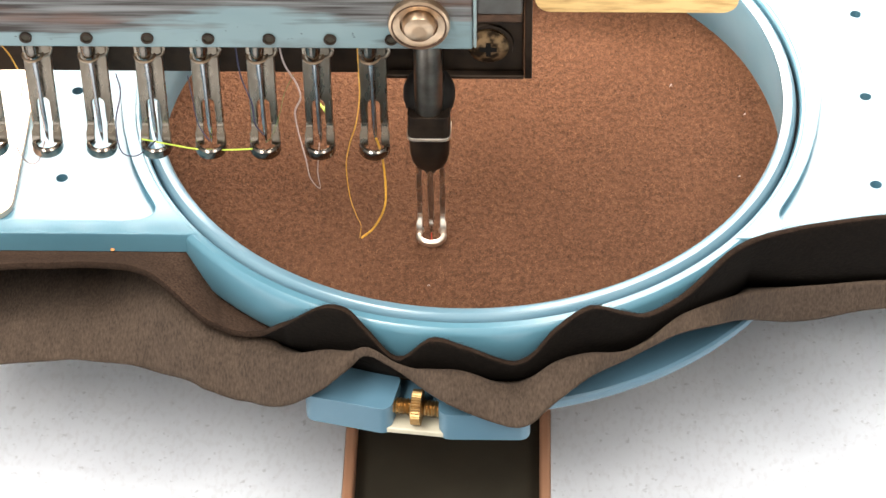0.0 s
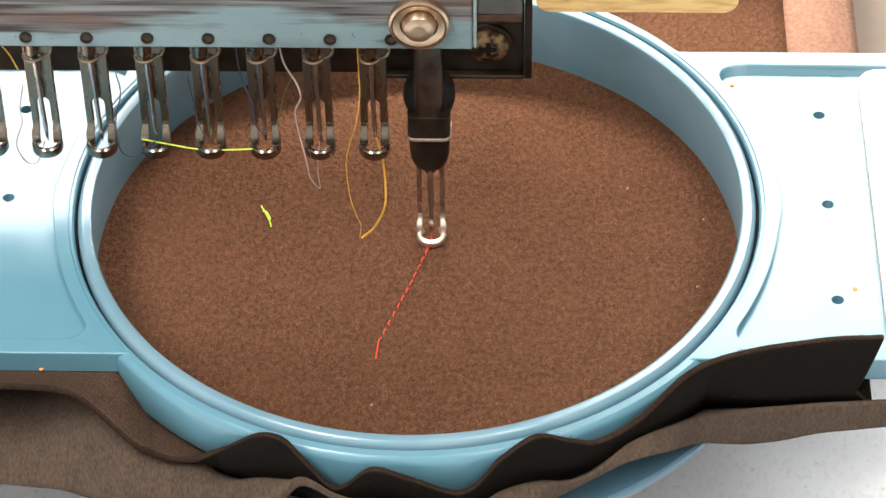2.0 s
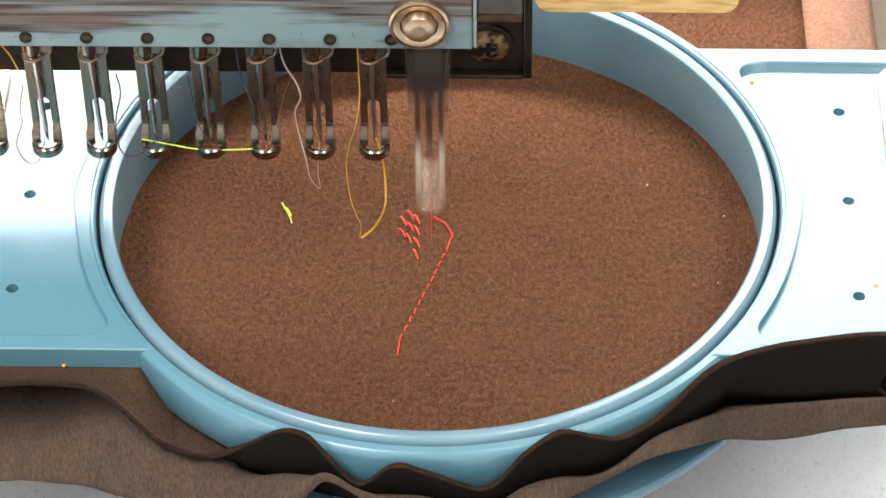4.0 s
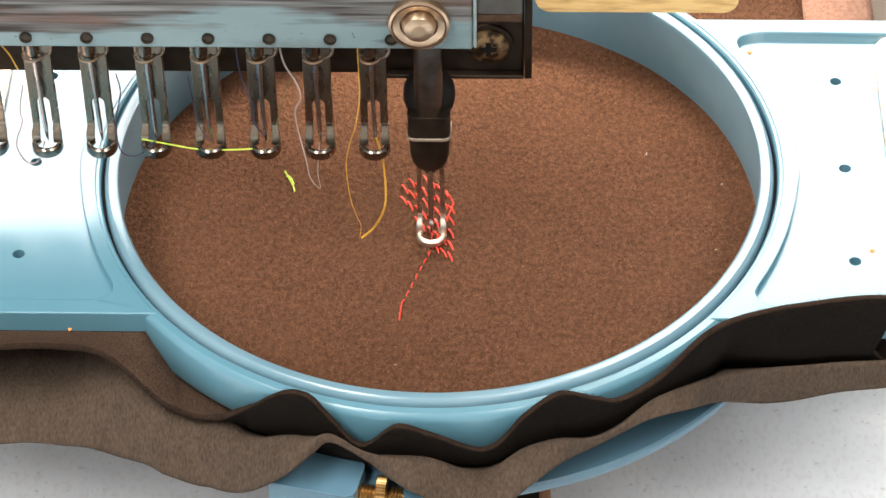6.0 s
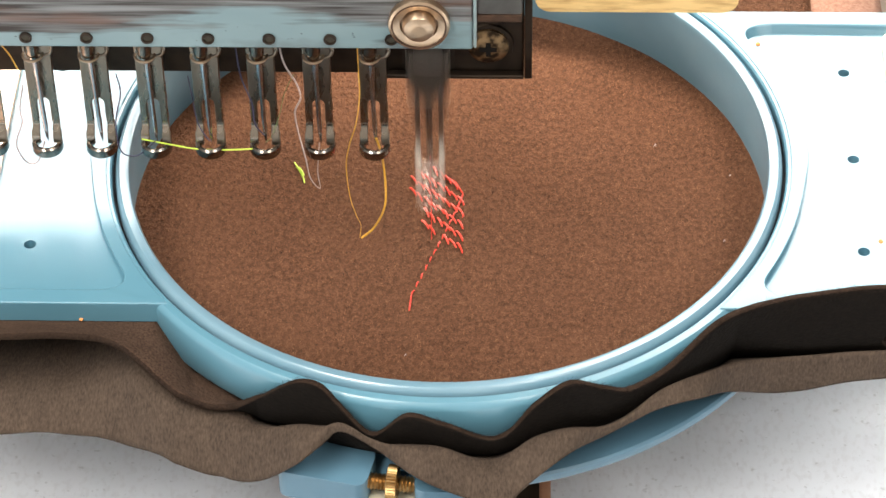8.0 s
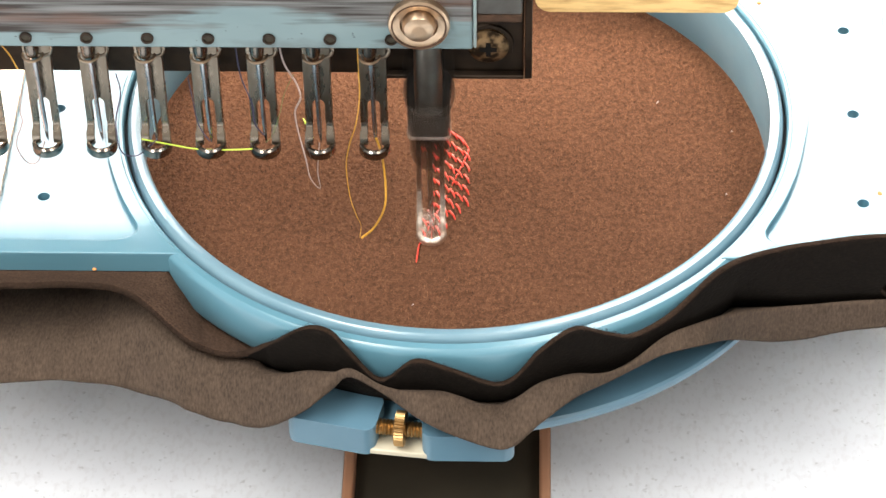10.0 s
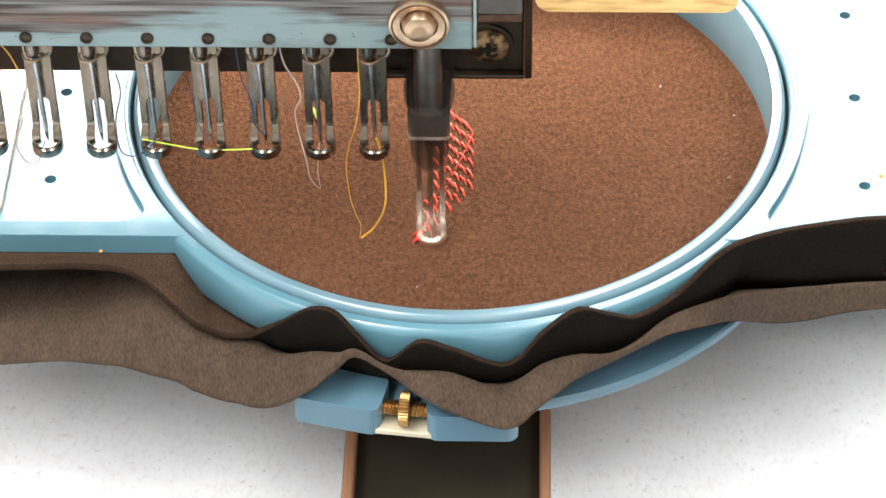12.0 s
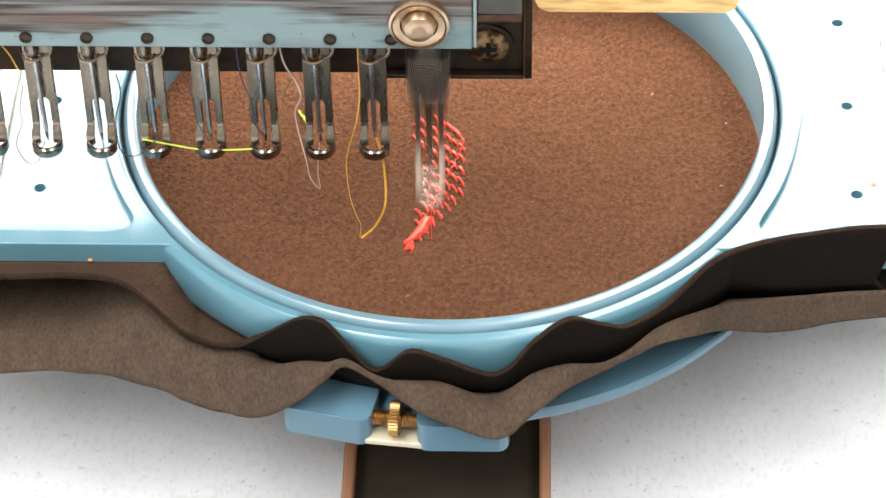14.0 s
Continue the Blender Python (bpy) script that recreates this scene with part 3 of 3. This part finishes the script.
def foot_leg(bm, side, wide, inside=0.0017):
    """A flat leg that bends forward from the plate to the ring."""
    mid = [(0.0016, 0.0064), (0.0016, 0.0052), (0.0011, 0.0042), (0.0002, 0.0034), (-0.0003, 0.0022), (-0.0004, 0.0004)]
    rows = []
    for i, (y, z) in enumerate(mid):
        (ya, za), (yb, zb) = mid[max(i - 1, 0)], mid[min(i + 1, len(mid) - 1)]
        d = math.hypot(yb - ya, zb - za)
        ny, nz = (zb - za) / d * 0.0006, -(yb - ya) / d * 0.0006
        out = wide + (0.0003 if i > 2 else 0)
        rows.append([bm.verts.new(p) for p in ((side * inside, y - ny, z - nz), (side * out, y - ny, z - nz), (side * out, y + ny, z + nz), (side * inside, y + ny, z + nz))])
    for a, b in zip(rows, rows[1:]):
        for i in range(4):
            bm.faces.new((a[i], a[(i + 1) % 4], b[(i + 1) % 4], b[i]))
    bm.faces.new(rows[0])
    bm.faces.new(rows[-1])


RING = [(0.0026, -0.0004), (0.0027, 0.0006), (0.0030, 0.0010), (0.0036, 0.0010), (0.0040, 0.0006), (0.0041, -0.0004), (0.0039, -0.0009), (0.0029, -0.0009)]
RING_AT = Matrix.Translation((0, -0.0006, 0))


def foot_loop(bm, drop=0.0):
    """The open ring of a foot, cut off where the shank stands."""
    lathe(bm, [(r, z - (drop if z < 0 else 0)) for r, z in RING], 48, RING_AT, closed=True)
    cut = bmesh.ops.bisect_plane(bm, geom=bm.verts[:] + bm.edges[:] + bm.faces[:], plane_co=(0, 0.0012, 0), plane_no=(0, 1, 0), clear_outer=True)
    bmesh.ops.holes_fill(bm, edges=[e for e in bm.edges if e.is_boundary], sides=0)


def build_feet():
    first = empty("presser_foot", pose(NX - PITCH, NY, 0.0134))
    tagged(first, "raised steel presser foot with a needle in its ring", "presser foot", group="raised presser feet")
    bm = bmesh.new()
    foot_plate(bm, 0.0036, 0.0435)
    part("shank", bm, BRONZE, first, bevel=0.0003)
    for s in (-1, 1):
        bm = bmesh.new()
        foot_leg(bm, s, 0.0036)
        part("leg", bm, BRONZE, first, bevel=0.0002)
    bm = bmesh.new()
    foot_loop(bm, 0.0009)
    part("foot_ring", bm, SHAFT_RING, first, "polished foot ring")
    bm = bmesh.new()
    tube(bm, [(-0.0002, -0.0014, 0.0345), (0.0, -0.0012, 0.0200), (0.0001, -0.0009, 0.0100), (0.0003, -0.0006, 0.0008)], lambda t: 0.00085 if t < 0.25 else (0.00062 if t < 0.8 else 0.00062 - 0.0005 * (t - 0.8) / 0.2), 12)
    part("needle", bm, CHROME, first)
    bm = bmesh.new()
    tube(bm, [(0.0025 * math.cos(a) - 0.0004, -0.0016 + 0.0024 * math.sin(a), 0.0312 + 0.0004 * math.sin(a)) for a in np.linspace(-math.pi * 1.05, 0.05 * math.pi, 10)], 0.00038, 6)
    part("spring_ring", bm, BOLT, first)
    bm = bmesh.new()
    tube(bm, [(0.0024 * math.cos(a) + 0.0022, -0.0016, 0.0330 + 0.0022 * math.sin(a)) for a in np.linspace(0, 2 * math.pi, 12)], 0.00045, 6)
    part("thread_loop", bm, BRONZE, first)
    bm = bmesh.new()
    lathe(bm, [(0.0012, 0.0300), (0.0016, 0.0312), (0.0019, 0.0330), (0.0019, 0.0435)], 18, Matrix.Translation((-0.0004, -0.0018, 0)))
    part("needle_clamp", bm, SHAFT_RING, first)
    for i in range(1, 9):
        copy_thing(first, pose(NX - PITCH * (i + 1), NY, 0.0134))


def build_active():
    bar = empty("needle_bar", pose(NX, NY, FABRIC_Z + 0.0024))
    tagged(bar, "working needle bar with clamp, needle and lowered presser foot", "needle bar")
    bm = bmesh.new()
    lathe(bm, [(0.0037, 0.044), (0.0037, 0.088)], 32)
    part("bar", bm, SHAFT, bar)
    bm = bmesh.new()
    lathe(bm, [(0.0045, 0.0405), (0.0062, 0.0420), (0.0068, 0.0445), (0.0067, 0.0475), (0.0057, 0.0500), (0.0040, 0.0512)], 32, Matrix.Translation((0, 0.0048, 0)))
    part("collar", bm, BLACK, bar, "dark round collar")
    bm = bmesh.new()
    slab(bm, rounded(-0.0055, 0.0055, -0.004, 0.004, 0.0018), [], 0.0376, 0.0445)
    part("clamp", bm, DARK, bar, bevel=0.0008)
    bm = bmesh.new()
    slab(bm, rounded(-0.0057, 0.0057, -0.0042, 0.0042, 0.0018), [], 0.0367, 0.0376)
    part("clamp_rim", bm, BRIGHT, bar, "bright steel rim", bevel=0.0003)
    bm = bmesh.new()
    foot_plate(bm, 0.0037, 0.0367, 0.0270, 0.0024)
    part("shank", bm, STEEL, bar, bevel=0.0003)
    bm = bmesh.new()
    lathe(bm, [(0.0050, 0.0367), (0.0053, 0.0345), (0.0052, 0.0295), (0.0046, 0.0268), (0.0036, 0.0250), (0.0018, 0.0236), (0.0009, 0.0220)], 28, Matrix.Translation((0, -0.0002, 0)) @ Matrix.Diagonal((1, 0.62, 1, 1)))
    part("needle_clamp", bm, DARK, bar, "dark tapered needle clamp")
    for s in (-1, 1):
        bm = bmesh.new()
        foot_leg(bm, s, 0.0037, 0.0024)
        part("leg", bm, BRIGHT, bar, bevel=0.0002)
    bm = bmesh.new()
    foot_loop(bm)
    part("foot_ring", bm, BRIGHT, bar, "polished foot ring")
    bm = bmesh.new()
    tube(bm, [(0, -0.001, 0.030), (0, -0.0005, 0.015), (0, 0, 0.0005)], lambda t: 0.0008 if t < 0.8 else 0.0008 - 0.0006 * (t - 0.8) / 0.2, 10)
    part("needle", bm, CHROME, bar)
    return bar


def build_head():
    head = empty("needle_case", pose(0, 0, 0))
    tagged(head, "worn blue needle case of an embroidery machine", "embroidery machine")
    bm = bmesh.new()
    box(bm, -0.20, 0.0077, 0.0135, 0.0178, 0.0557, 0.105)
    part("front_bar", bm, PAINT, head, "pale blue painted bar, rubbed bare in streaks", bevel=0.0005)
    bm = bmesh.new()
    box(bm, 0.0079, 0.0087, 0.0139, 0.0178, 0.0559, 0.105)
    part("end_cap", bm, WORN_EDGE, head, "pale worn end of the bar", bevel=0.0003)
    for i in range(9):
        x = -0.0125 - i * 0.01518
        bm = bmesh.new()
        m = Matrix.Translation((x, 0.0134, 0.0589)) @ pose(0, 0, 0, 90, 0, 0)
        lathe(bm, [(0.0016, -0.0002), (0.0016, 0.0005), (0.0011, 0.0005), (0.0010, -0.0002)], 20, m, closed=True)
        ring = part("hole_rim", bm, DARK, head, "dark threaded hole")
        bm = bmesh.new()
        lathe(bm, [(0.00105, -0.0001), (0.00105, 0.0001)], 16, m)
        part("hole", bm, PANEL, ring)
    m = Matrix.Translation((-0.0054, 0.0134, 0.0648)) @ pose(0, 0, 0, 90, 0, 0)
    bm = bmesh.new()
    lathe(bm, [(0.0074, -0.001), (0.0077, 0.0010), (0.0075, 0.0019), (0.0069, 0.0022), (0.0066, 0.0019), (0.0056, 0.0017), (0.0048, 0.0015), (0.0044, 0.0006)], 64, m)
    bolt = part("bolt_washer", bm, BOLT, head, "turned steel washer")
    bm = bmesh.new()
    lathe(bm, [(0.00685, 0.00195), (0.00685, 0.00225), (0.0065, 0.00225), (0.0065, 0.0018)], 64, m, closed=True)
    part("dark_groove", bm, COPPER, bolt, "dark turned groove")
    bm = bmesh.new()
    lathe(bm, [(0.0042, 0.0006), (0.0041, 0.0026), (0.0036, 0.0036), (0.0026, 0.0041), (0.0014, 0.0042), (0.0002, 0.0041)], 48, m)
    part("bolt_head", bm, BOLT, bolt, "domed bolt head")
    bm = bmesh.new()
    box(bm, -0.20, 0.0205, 0.0375, 0.0395, 0.0276, 0.105)
    box(bm, -0.016, 0.0205, 0.0350, 0.0374, 0.0278, 0.0290)
    part("back_plate", bm, DARK, head, "dark steel plate", bevel=0.0004)
    bm = bmesh.new()
    box(bm, 0.0206, 0.0226, 0.0352, 0.0395, 0.0278, 0.105)
    part("side_flange", bm, DARK, head, bevel=0.0004)
    m = Matrix.Translation((0.0113, 0.0374, 0.0380)) @ pose(0, 0, 0, 90, 0, 0)
    bm = bmesh.new()
    lathe(bm, [(0.0066, 0.0), (0.0064, 0.0006), (0.0046, 0.0007)], 40, m)
    part("screw_washer", bm, DARK, head, "dark steel washer")
    bm = bmesh.new()
    lathe(bm, [(0.0053, 0.0004), (0.0053, 0.0014), (0.0046, 0.0021), (0.0026, 0.0025), (0.0002, 0.0026)], 40, m)
    screw = part("cross_screw", bm, RUSTY, head, "tarnished cross-head screw")
    # a raised black cross stands in for the shade in the screw's slot
    bm = bmesh.new()
    slab(bm, [(-0.0006, -0.0022), (0.0006, -0.0022), (0.0007, -0.0007), (0.0022, -0.0006), (0.0022, 0.0006), (0.0007, 0.0007), (0.0006, 0.0022), (-0.0006, 0.0022), (-0.0007, 0.0007), (-0.0022, 0.0006), (-0.0022, -0.0006), (-0.0007, -0.0007)], [], 0.0015, 0.00272, m=m)
    part("slot_shade", bm, BLACK, screw)
    bm = bmesh.new()
    box(bm, 0.0085, 0.0200, 0.0300, 0.0374, 0.0534, 0.105)
    part("grey_block", bm, GUNMETAL, head, "dark grey block", bevel=0.0006)
    bm = bmesh.new()
    box(bm, 0.0085, 0.0200, 0.0302, 0.0374, 0.0508, 0.0533)
    part("copper_strip", bm, COPPER, head, "dark copper-coloured strip", bevel=0.0004)
    # unseen shield, added to limit where the strip lamp falls on the felt
    bm = bmesh.new()
    box(bm, -0.078, 0.058, 0.1700, 0.1710, 0.0790, 0.1010)
    box(bm, -0.078, 0.058, 0.2060, 0.2070, 0.0550, 0.1070)
    box(bm, -0.078, 0.058, 0.1700, 0.2059, 0.1060, 0.1070)
    box(bm, -0.078, 0.058, 0.1700, 0.2059, 0.0550, 0.0560)
    for x in (-0.079, 0.0581):
        box(bm, x, x + 0.0009, 0.1700, 0.2070, 0.0550, 0.1070)
    part("light_shield", bm, DARK, head, "unseen dark shield added to bound the strip lamp's light", bevel=0.0003)
    # bracket added out of view to carry the shield
    bm = bmesh.new()
    box(bm, -0.006, 0.006, 0.0396, 0.1699, 0.1010, 0.1045)
    part("shield_bracket", bm, DARK, head, bevel=0.0004)
    plate = empty("gold_plate", pose(0, 0, 0))
    tagged(plate, "gold-coloured metal plate beside the needle case", "metal plate")
    bm = bmesh.new()
    slab(bm, rounded(0.0232, 0.0740, 0.0582, 0.16, 0.004), [], -0.028, -0.0255, m=pose(0, 0, 0, 90, 0, 0))
    part("plate", bm, GOLD, plate, bevel=0.0006)


# ---- loose threads on the needles ----
def thread(name, pts, r, mat, label):
    bm = bmesh.new()
    tube(bm, pts, r, 6)
    tagged(mesh_object(name, bm, mat), label, "thread")


def build_threads():
    y = NY - 0.003
    def hang(name, pts, r, mat, label):
        thread(name, [(x, y + 0.0012 * math.sin(i * 1.7), z) for i, (x, z) in enumerate(pts)], r, mat, label)
    hang("loose_thread", [(-0.0217, 0.058), (-0.0217, 0.0402), (-0.0216, 0.0326), (-0.0228, 0.0239), (-0.0249, 0.0151), (-0.026, 0.0072), (-0.0252, -0.0019), (-0.0238, -0.0085), (-0.0228, -0.0140), (-0.0232, -0.0178)], lambda t: 0.00018 - 0.00011 * t, ORANGE, "orange thread hanging from a needle")
    hang("loose_thread", [(-0.0177, 0.0181), (-0.0164, 0.0102), (-0.0157, 0.0012), (-0.0163, -0.0059), (-0.0192, -0.0142), (-0.0227, -0.0185)], 0.00030, ORANGE, "orange thread end hanging from a presser foot")
    hang("loose_thread", [(-0.0421, 0.058), (-0.0409, 0.0434), (-0.0377, 0.0372), (-0.0367, 0.0328), (-0.0385, 0.0267), (-0.0381, 0.0199), (-0.0364, 0.012), (-0.0354, 0.0046), (-0.0332, -0.0006), (-0.0335, 0.0061), (-0.0325, 0.0174)], lambda t: 0.00028 - 0.00016 * t, WHITE_THREAD, "pale mauve thread looped below a needle")
    thread("loose_thread", [(x, y, z) for x, z in ((-0.0790, 0.0172), (-0.0712, 0.0153), (-0.0660, 0.0141), (-0.0616, 0.0137), (-0.0560, 0.0137), (-0.0502, 0.0141))], 0.0002, LIME, "lime thread stretched between presser feet")
    hang("loose_thread", [(-0.0382, 0.0397), (-0.041, 0.0324), (-0.0424, 0.0266), (-0.0447, 0.0198), (-0.0467, 0.0159)], 0.00009, OLIVE, "fine dull green thread beside a needle")
    hang("loose_thread", [(-0.1081, 0.0356), (-0.1101, 0.026), (-0.1096, 0.0231), (-0.1118, 0.0162), (-0.1104, 0.0086), (-0.1073, 0.0083), (-0.1043, 0.0172)], 0.00018, WHITE_THREAD, "fine pale thread looped below a foot")
    hang("loose_thread", [(-0.0838, 0.0396), (-0.0834, 0.032), (-0.0852, 0.0233), (-0.0846, 0.0141), (-0.0812, 0.0108), (-0.0777, 0.0134), (-0.0753, 0.0175)], 0.00018, NAVY, "dark thread slung between presser feet")
    hang("loose_thread", [(-0.0529, 0.056), (-0.0521, 0.039), (-0.0495, 0.0304), (-0.0489, 0.0237), (-0.0469, 0.0184)], 0.0002, NAVY, "navy thread beside a needle")
    hang("loose_thread", [(-0.0654, 0.0388), (-0.0649, 0.0303), (-0.0637, 0.0226), (-0.0611, 0.0177)], 0.00016, NAVY, "fine dark thread beside a presser foot")
    hang("loose_thread", [(-0.112, 0.0484), (-0.1107, 0.0446), (-0.1087, 0.0409)], 0.0002, ORANGE, "yellow thread beside a presser foot")
    thread("needle_thread", [(NX, NY, FABRIC_Z + 0.0002), (NX + 0.0001, NY, 0.0), (NX, NY + 0.0004, 0.026)], 0.00012, RED, "fine red thread from the working needle to the felt")
    scrap = empty("thread_scrap", pose(0, 0.06, 0))
    tagged(scrap, "lime thread snippet lying on the felt", "thread")
    bm = bmesh.new()
    z = FABRIC_Z + 0.0006
    tube(bm, [(-0.0434, 0.0176, z), (-0.0424, 0.0150, z + 0.0006), (-0.0408, 0.0118, z), (-0.0402, 0.0092, z + 0.0003)], 0.00022, 6)
    part("strand", bm, LIME, scrap)
    bm = bmesh.new()
    tube(bm, [(-0.0428, 0.0158, z), (-0.0416, 0.0142, z + 0.0008), (-0.0405, 0.0120, z + 0.0004)], 0.00026, 6)
    part("strand", bm, LIME, scrap)
    HOOP.append(scrap)


# ---- stitches: each one comes up through the felt when it is sewn ----
STITCHES = []


def strand_mesh(length, thick=1.0):
    bm = bmesh.new()
    h = 0.00045 * thick
    tube(bm, [(-length / 2, 0, -0.0003), (-length * 0.25, 0, h * 0.8), (length * 0.2, 0, h), (length / 2, 0, -0.0003)], lambda u: thick * (0.00018 + 0.00013 * math.sin(math.pi * u)), 6)
    ob = mesh_object("stitch", bm, RED)
    return ob


def build_stitches(cloth):
    rnd = random.Random(4)
    long_one, short_one = strand_mesh(0.0040), strand_mesh(0.0019, 0.68)
    used = set()

    def put(kind, x, y, angle, t, lift=0.0):
        ob = kind if kind not in used else kind.copy()
        if kind in used:
            scene.collection.objects.link(ob)
        used.add(kind)
        ob.parent = cloth
        STITCHES.append((ob, t, pose(x, y, FABRIC_Z + 0.0004 + lift, 0, 0, angle)))
    # running stitches up the middle
    run = [(-0.0095, -0.0388), (-0.0092, -0.0340), (-0.0051, -0.0220), (-0.0012, -0.0110), (0.0022, 0.0), (0.0036, 0.0054), (0.0015, 0.0100), (-0.0023, 0.0130)]
    n = 26
    for i in range(n):
        u = i / n * (len(run) - 1)
        k = int(u)
        a, b = run[k], run[min(k + 1, len(run) - 1)]
        x, y = a[0] + (b[0] - a[0]) * (u - k), a[1] + (b[1] - a[1]) * (u - k)
        put(short_one, x, y, math.degrees(math.atan2(b[1] - a[1], b[0] - a[0])) + rnd.uniform(-9, 9), 0.55 + 2.0 * i / n)
    # net of long slanted stitches that fills the leaf
    right = [(-0.0376, -0.0088), (-0.0304, -0.0040), (-0.0177, 0.0032), (0.0023, 0.0043), (0.0100, 0.0024), (0.0155, -0.0011)]
    left = [(-0.0376, -0.0115), (-0.0250, -0.0083), (-0.0110, -0.0066), (-0.0035, -0.0068), (0.0049, -0.0105), (0.0098, -0.0110), (0.0134, -0.0086), (0.0162, -0.0062)]
    step_x, step_y = 0.00185, 0.0047
    for c in range(10):
        x = -0.01185 + c * step_x
        for r in range(14):
            y = -0.0390 + r * step_y + (c * 0.62 % 1.0) * step_y
            if not -0.0376 < y < 0.0160:
                continue
            lo, hi = smooth_through(left, y)[0], smooth_through(right, y)[0]
            if not lo <= x <= hi:
                continue
            early = y > max(-0.0165, -0.0056 - 1.78 * (x + 0.0049))
            t = 3.1 + 3.3 * (x + 0.009) / 0.0135 + rnd.uniform(-0.1, 0.1) if early else 6.7 + 4.2 * (0.004 - y) / 0.0415
            put(long_one, x + rnd.uniform(-0.0002, 0.0002), y + rnd.uniform(-0.0003, 0.0003), -62 + rnd.uniform(-7, 7), max(3.35, min(t, 10.9)))
            if hi - x < 0.0019:
                put(short_one, x + 0.0007, y - 0.0012, -78 + rnd.uniform(-8, 8), max(3.35, min(t, 10.9)) + 0.05, 0.0001)
    # dense satin over the tip
    for i in range(34):
        y = -0.0388 + 0.0125 * i / 34
        mid = (smooth_through(left, y)[0] + smooth_through(right, y)[0]) / 2 - 0.0004
        put(long_one if i > 8 else short_one, mid + rnd.uniform(-0.0003, 0.0003), y, 28 + rnd.uniform(-8, 8), 11.2 + 2.7 * i / 34, 0.0002)


def build_carriage():
    carriage = empty("hoop_carriage", pose(0, 0, TABLE_Z))
    tagged(carriage, "beige enamelled carriage cover behind the hoop on the table", "machine cover")
    bm = bmesh.new()
    slab(bm, rounded(0.095, 0.40, 0.113, 0.60, 0.008), [], 0.0, 0.057)
    part("cover", bm, BEIGE, carriage, bevel=0.002)


build_setting()
build_carriage()
build_hoop()
CLOTH = build_cloth()
build_head()
build_feet()
BAR = build_active()
build_threads()
build_stitches(CLOTH)

HOOP_PATH = [(0.0, 0.00575, 0.06377), (0.5, 0.00536, 0.06115), (1.0, -0.00003, 0.04694), (1.5, -0.00416, 0.03385), (2.0, -0.0075, 0.02012), (2.5, -0.00166, 0.01252), (3.0, -0.0064, 0.02674), (3.2, -0.00235, 0.01809),
             (5.3, -0.00118, 0.02889), (5.5, -0.00531, 0.038), (6.0, -0.00199, 0.03432), (6.5, 0.00656, 0.01622), (7.0, -0.00087, 0.0363), (7.5, -0.00371, 0.04655), (7.7, 0.00036, 0.03741), (9.8, 0.0035, 0.04874),
             (10.0, 0.00179, 0.05638), (10.5, 0.00407, 0.0652), (11.0, 0.00529, 0.06598), (11.5, 0.00328, 0.06421), (12.0, 0.00276, 0.06322), (12.5, 0.00267, 0.06244), (13.0, 0.00477, 0.06289), (13.5, 0.00141, 0.06081), (14.0, 0.00035, 0.05977)]


# where the working foot stands at these times: down, just leaving the felt, or on its way down from a height
DOWN = (0.0, 1.0, 2.0, 3.0, 6.0, 7.0, 7.5, 10.5, 11.5, 12.5, 13.5)
LEAVING = (5.5, 6.5, 10.0, 11.0, 12.0)
FALLING = {0.5: 0.022, 1.5: 0.016, 2.5: 0.010, 13.0: 0.011, 14.0: 0.020}


def stroke_rows():
    rows = []
    for k in range(141):
        t = k / 10
        if k % 5:
            rows.append((t, 0.0 if k % 2 else 0.026))
        elif t in DOWN:
            rows += [(t - 1 / 30, 0.0), (t, 0.0), (t + 1 / 30, 0.0)]
        elif t in LEAVING:
            rows += [(t - 1 / 30, 0.0), (t, 0.0008), (t + 1 / 30, 0.030)]
        else:
            rows += [(t - 1 / 30, 0.033), (t, FALLING.get(t, 0.022)), (t + 1 / 30, 0.0)]
    return [(t, h) for t, h in rows if 0 <= t <= 14]


def motions():
    # the hoop halts for a moment at each of these places
    rows = []
    for t, x, y in HOOP_PATH:
        speed = 0.0004 if t in (13.0, 14.0) else 0.0
        rows += [(t + d / 30, pose(x + d * speed, y + d * speed * 0.15, 0)) for d in (-1, 0, 1) if 0 <= t + d / 30 <= 14]
    for thing in HOOP:
        walk(thing, rows)
    walk(BAR, [(t, pose(NX, NY, FABRIC_Z + 0.0024 + h)) for t, h in stroke_rows()])
    for ob, t, m in STITCHES:
        low = Matrix.Translation((0, 0, -0.004)) @ m
        walk(ob, [(0.0, low), (t - 0.04, low), (t, m), (14.0, m)])


motions()
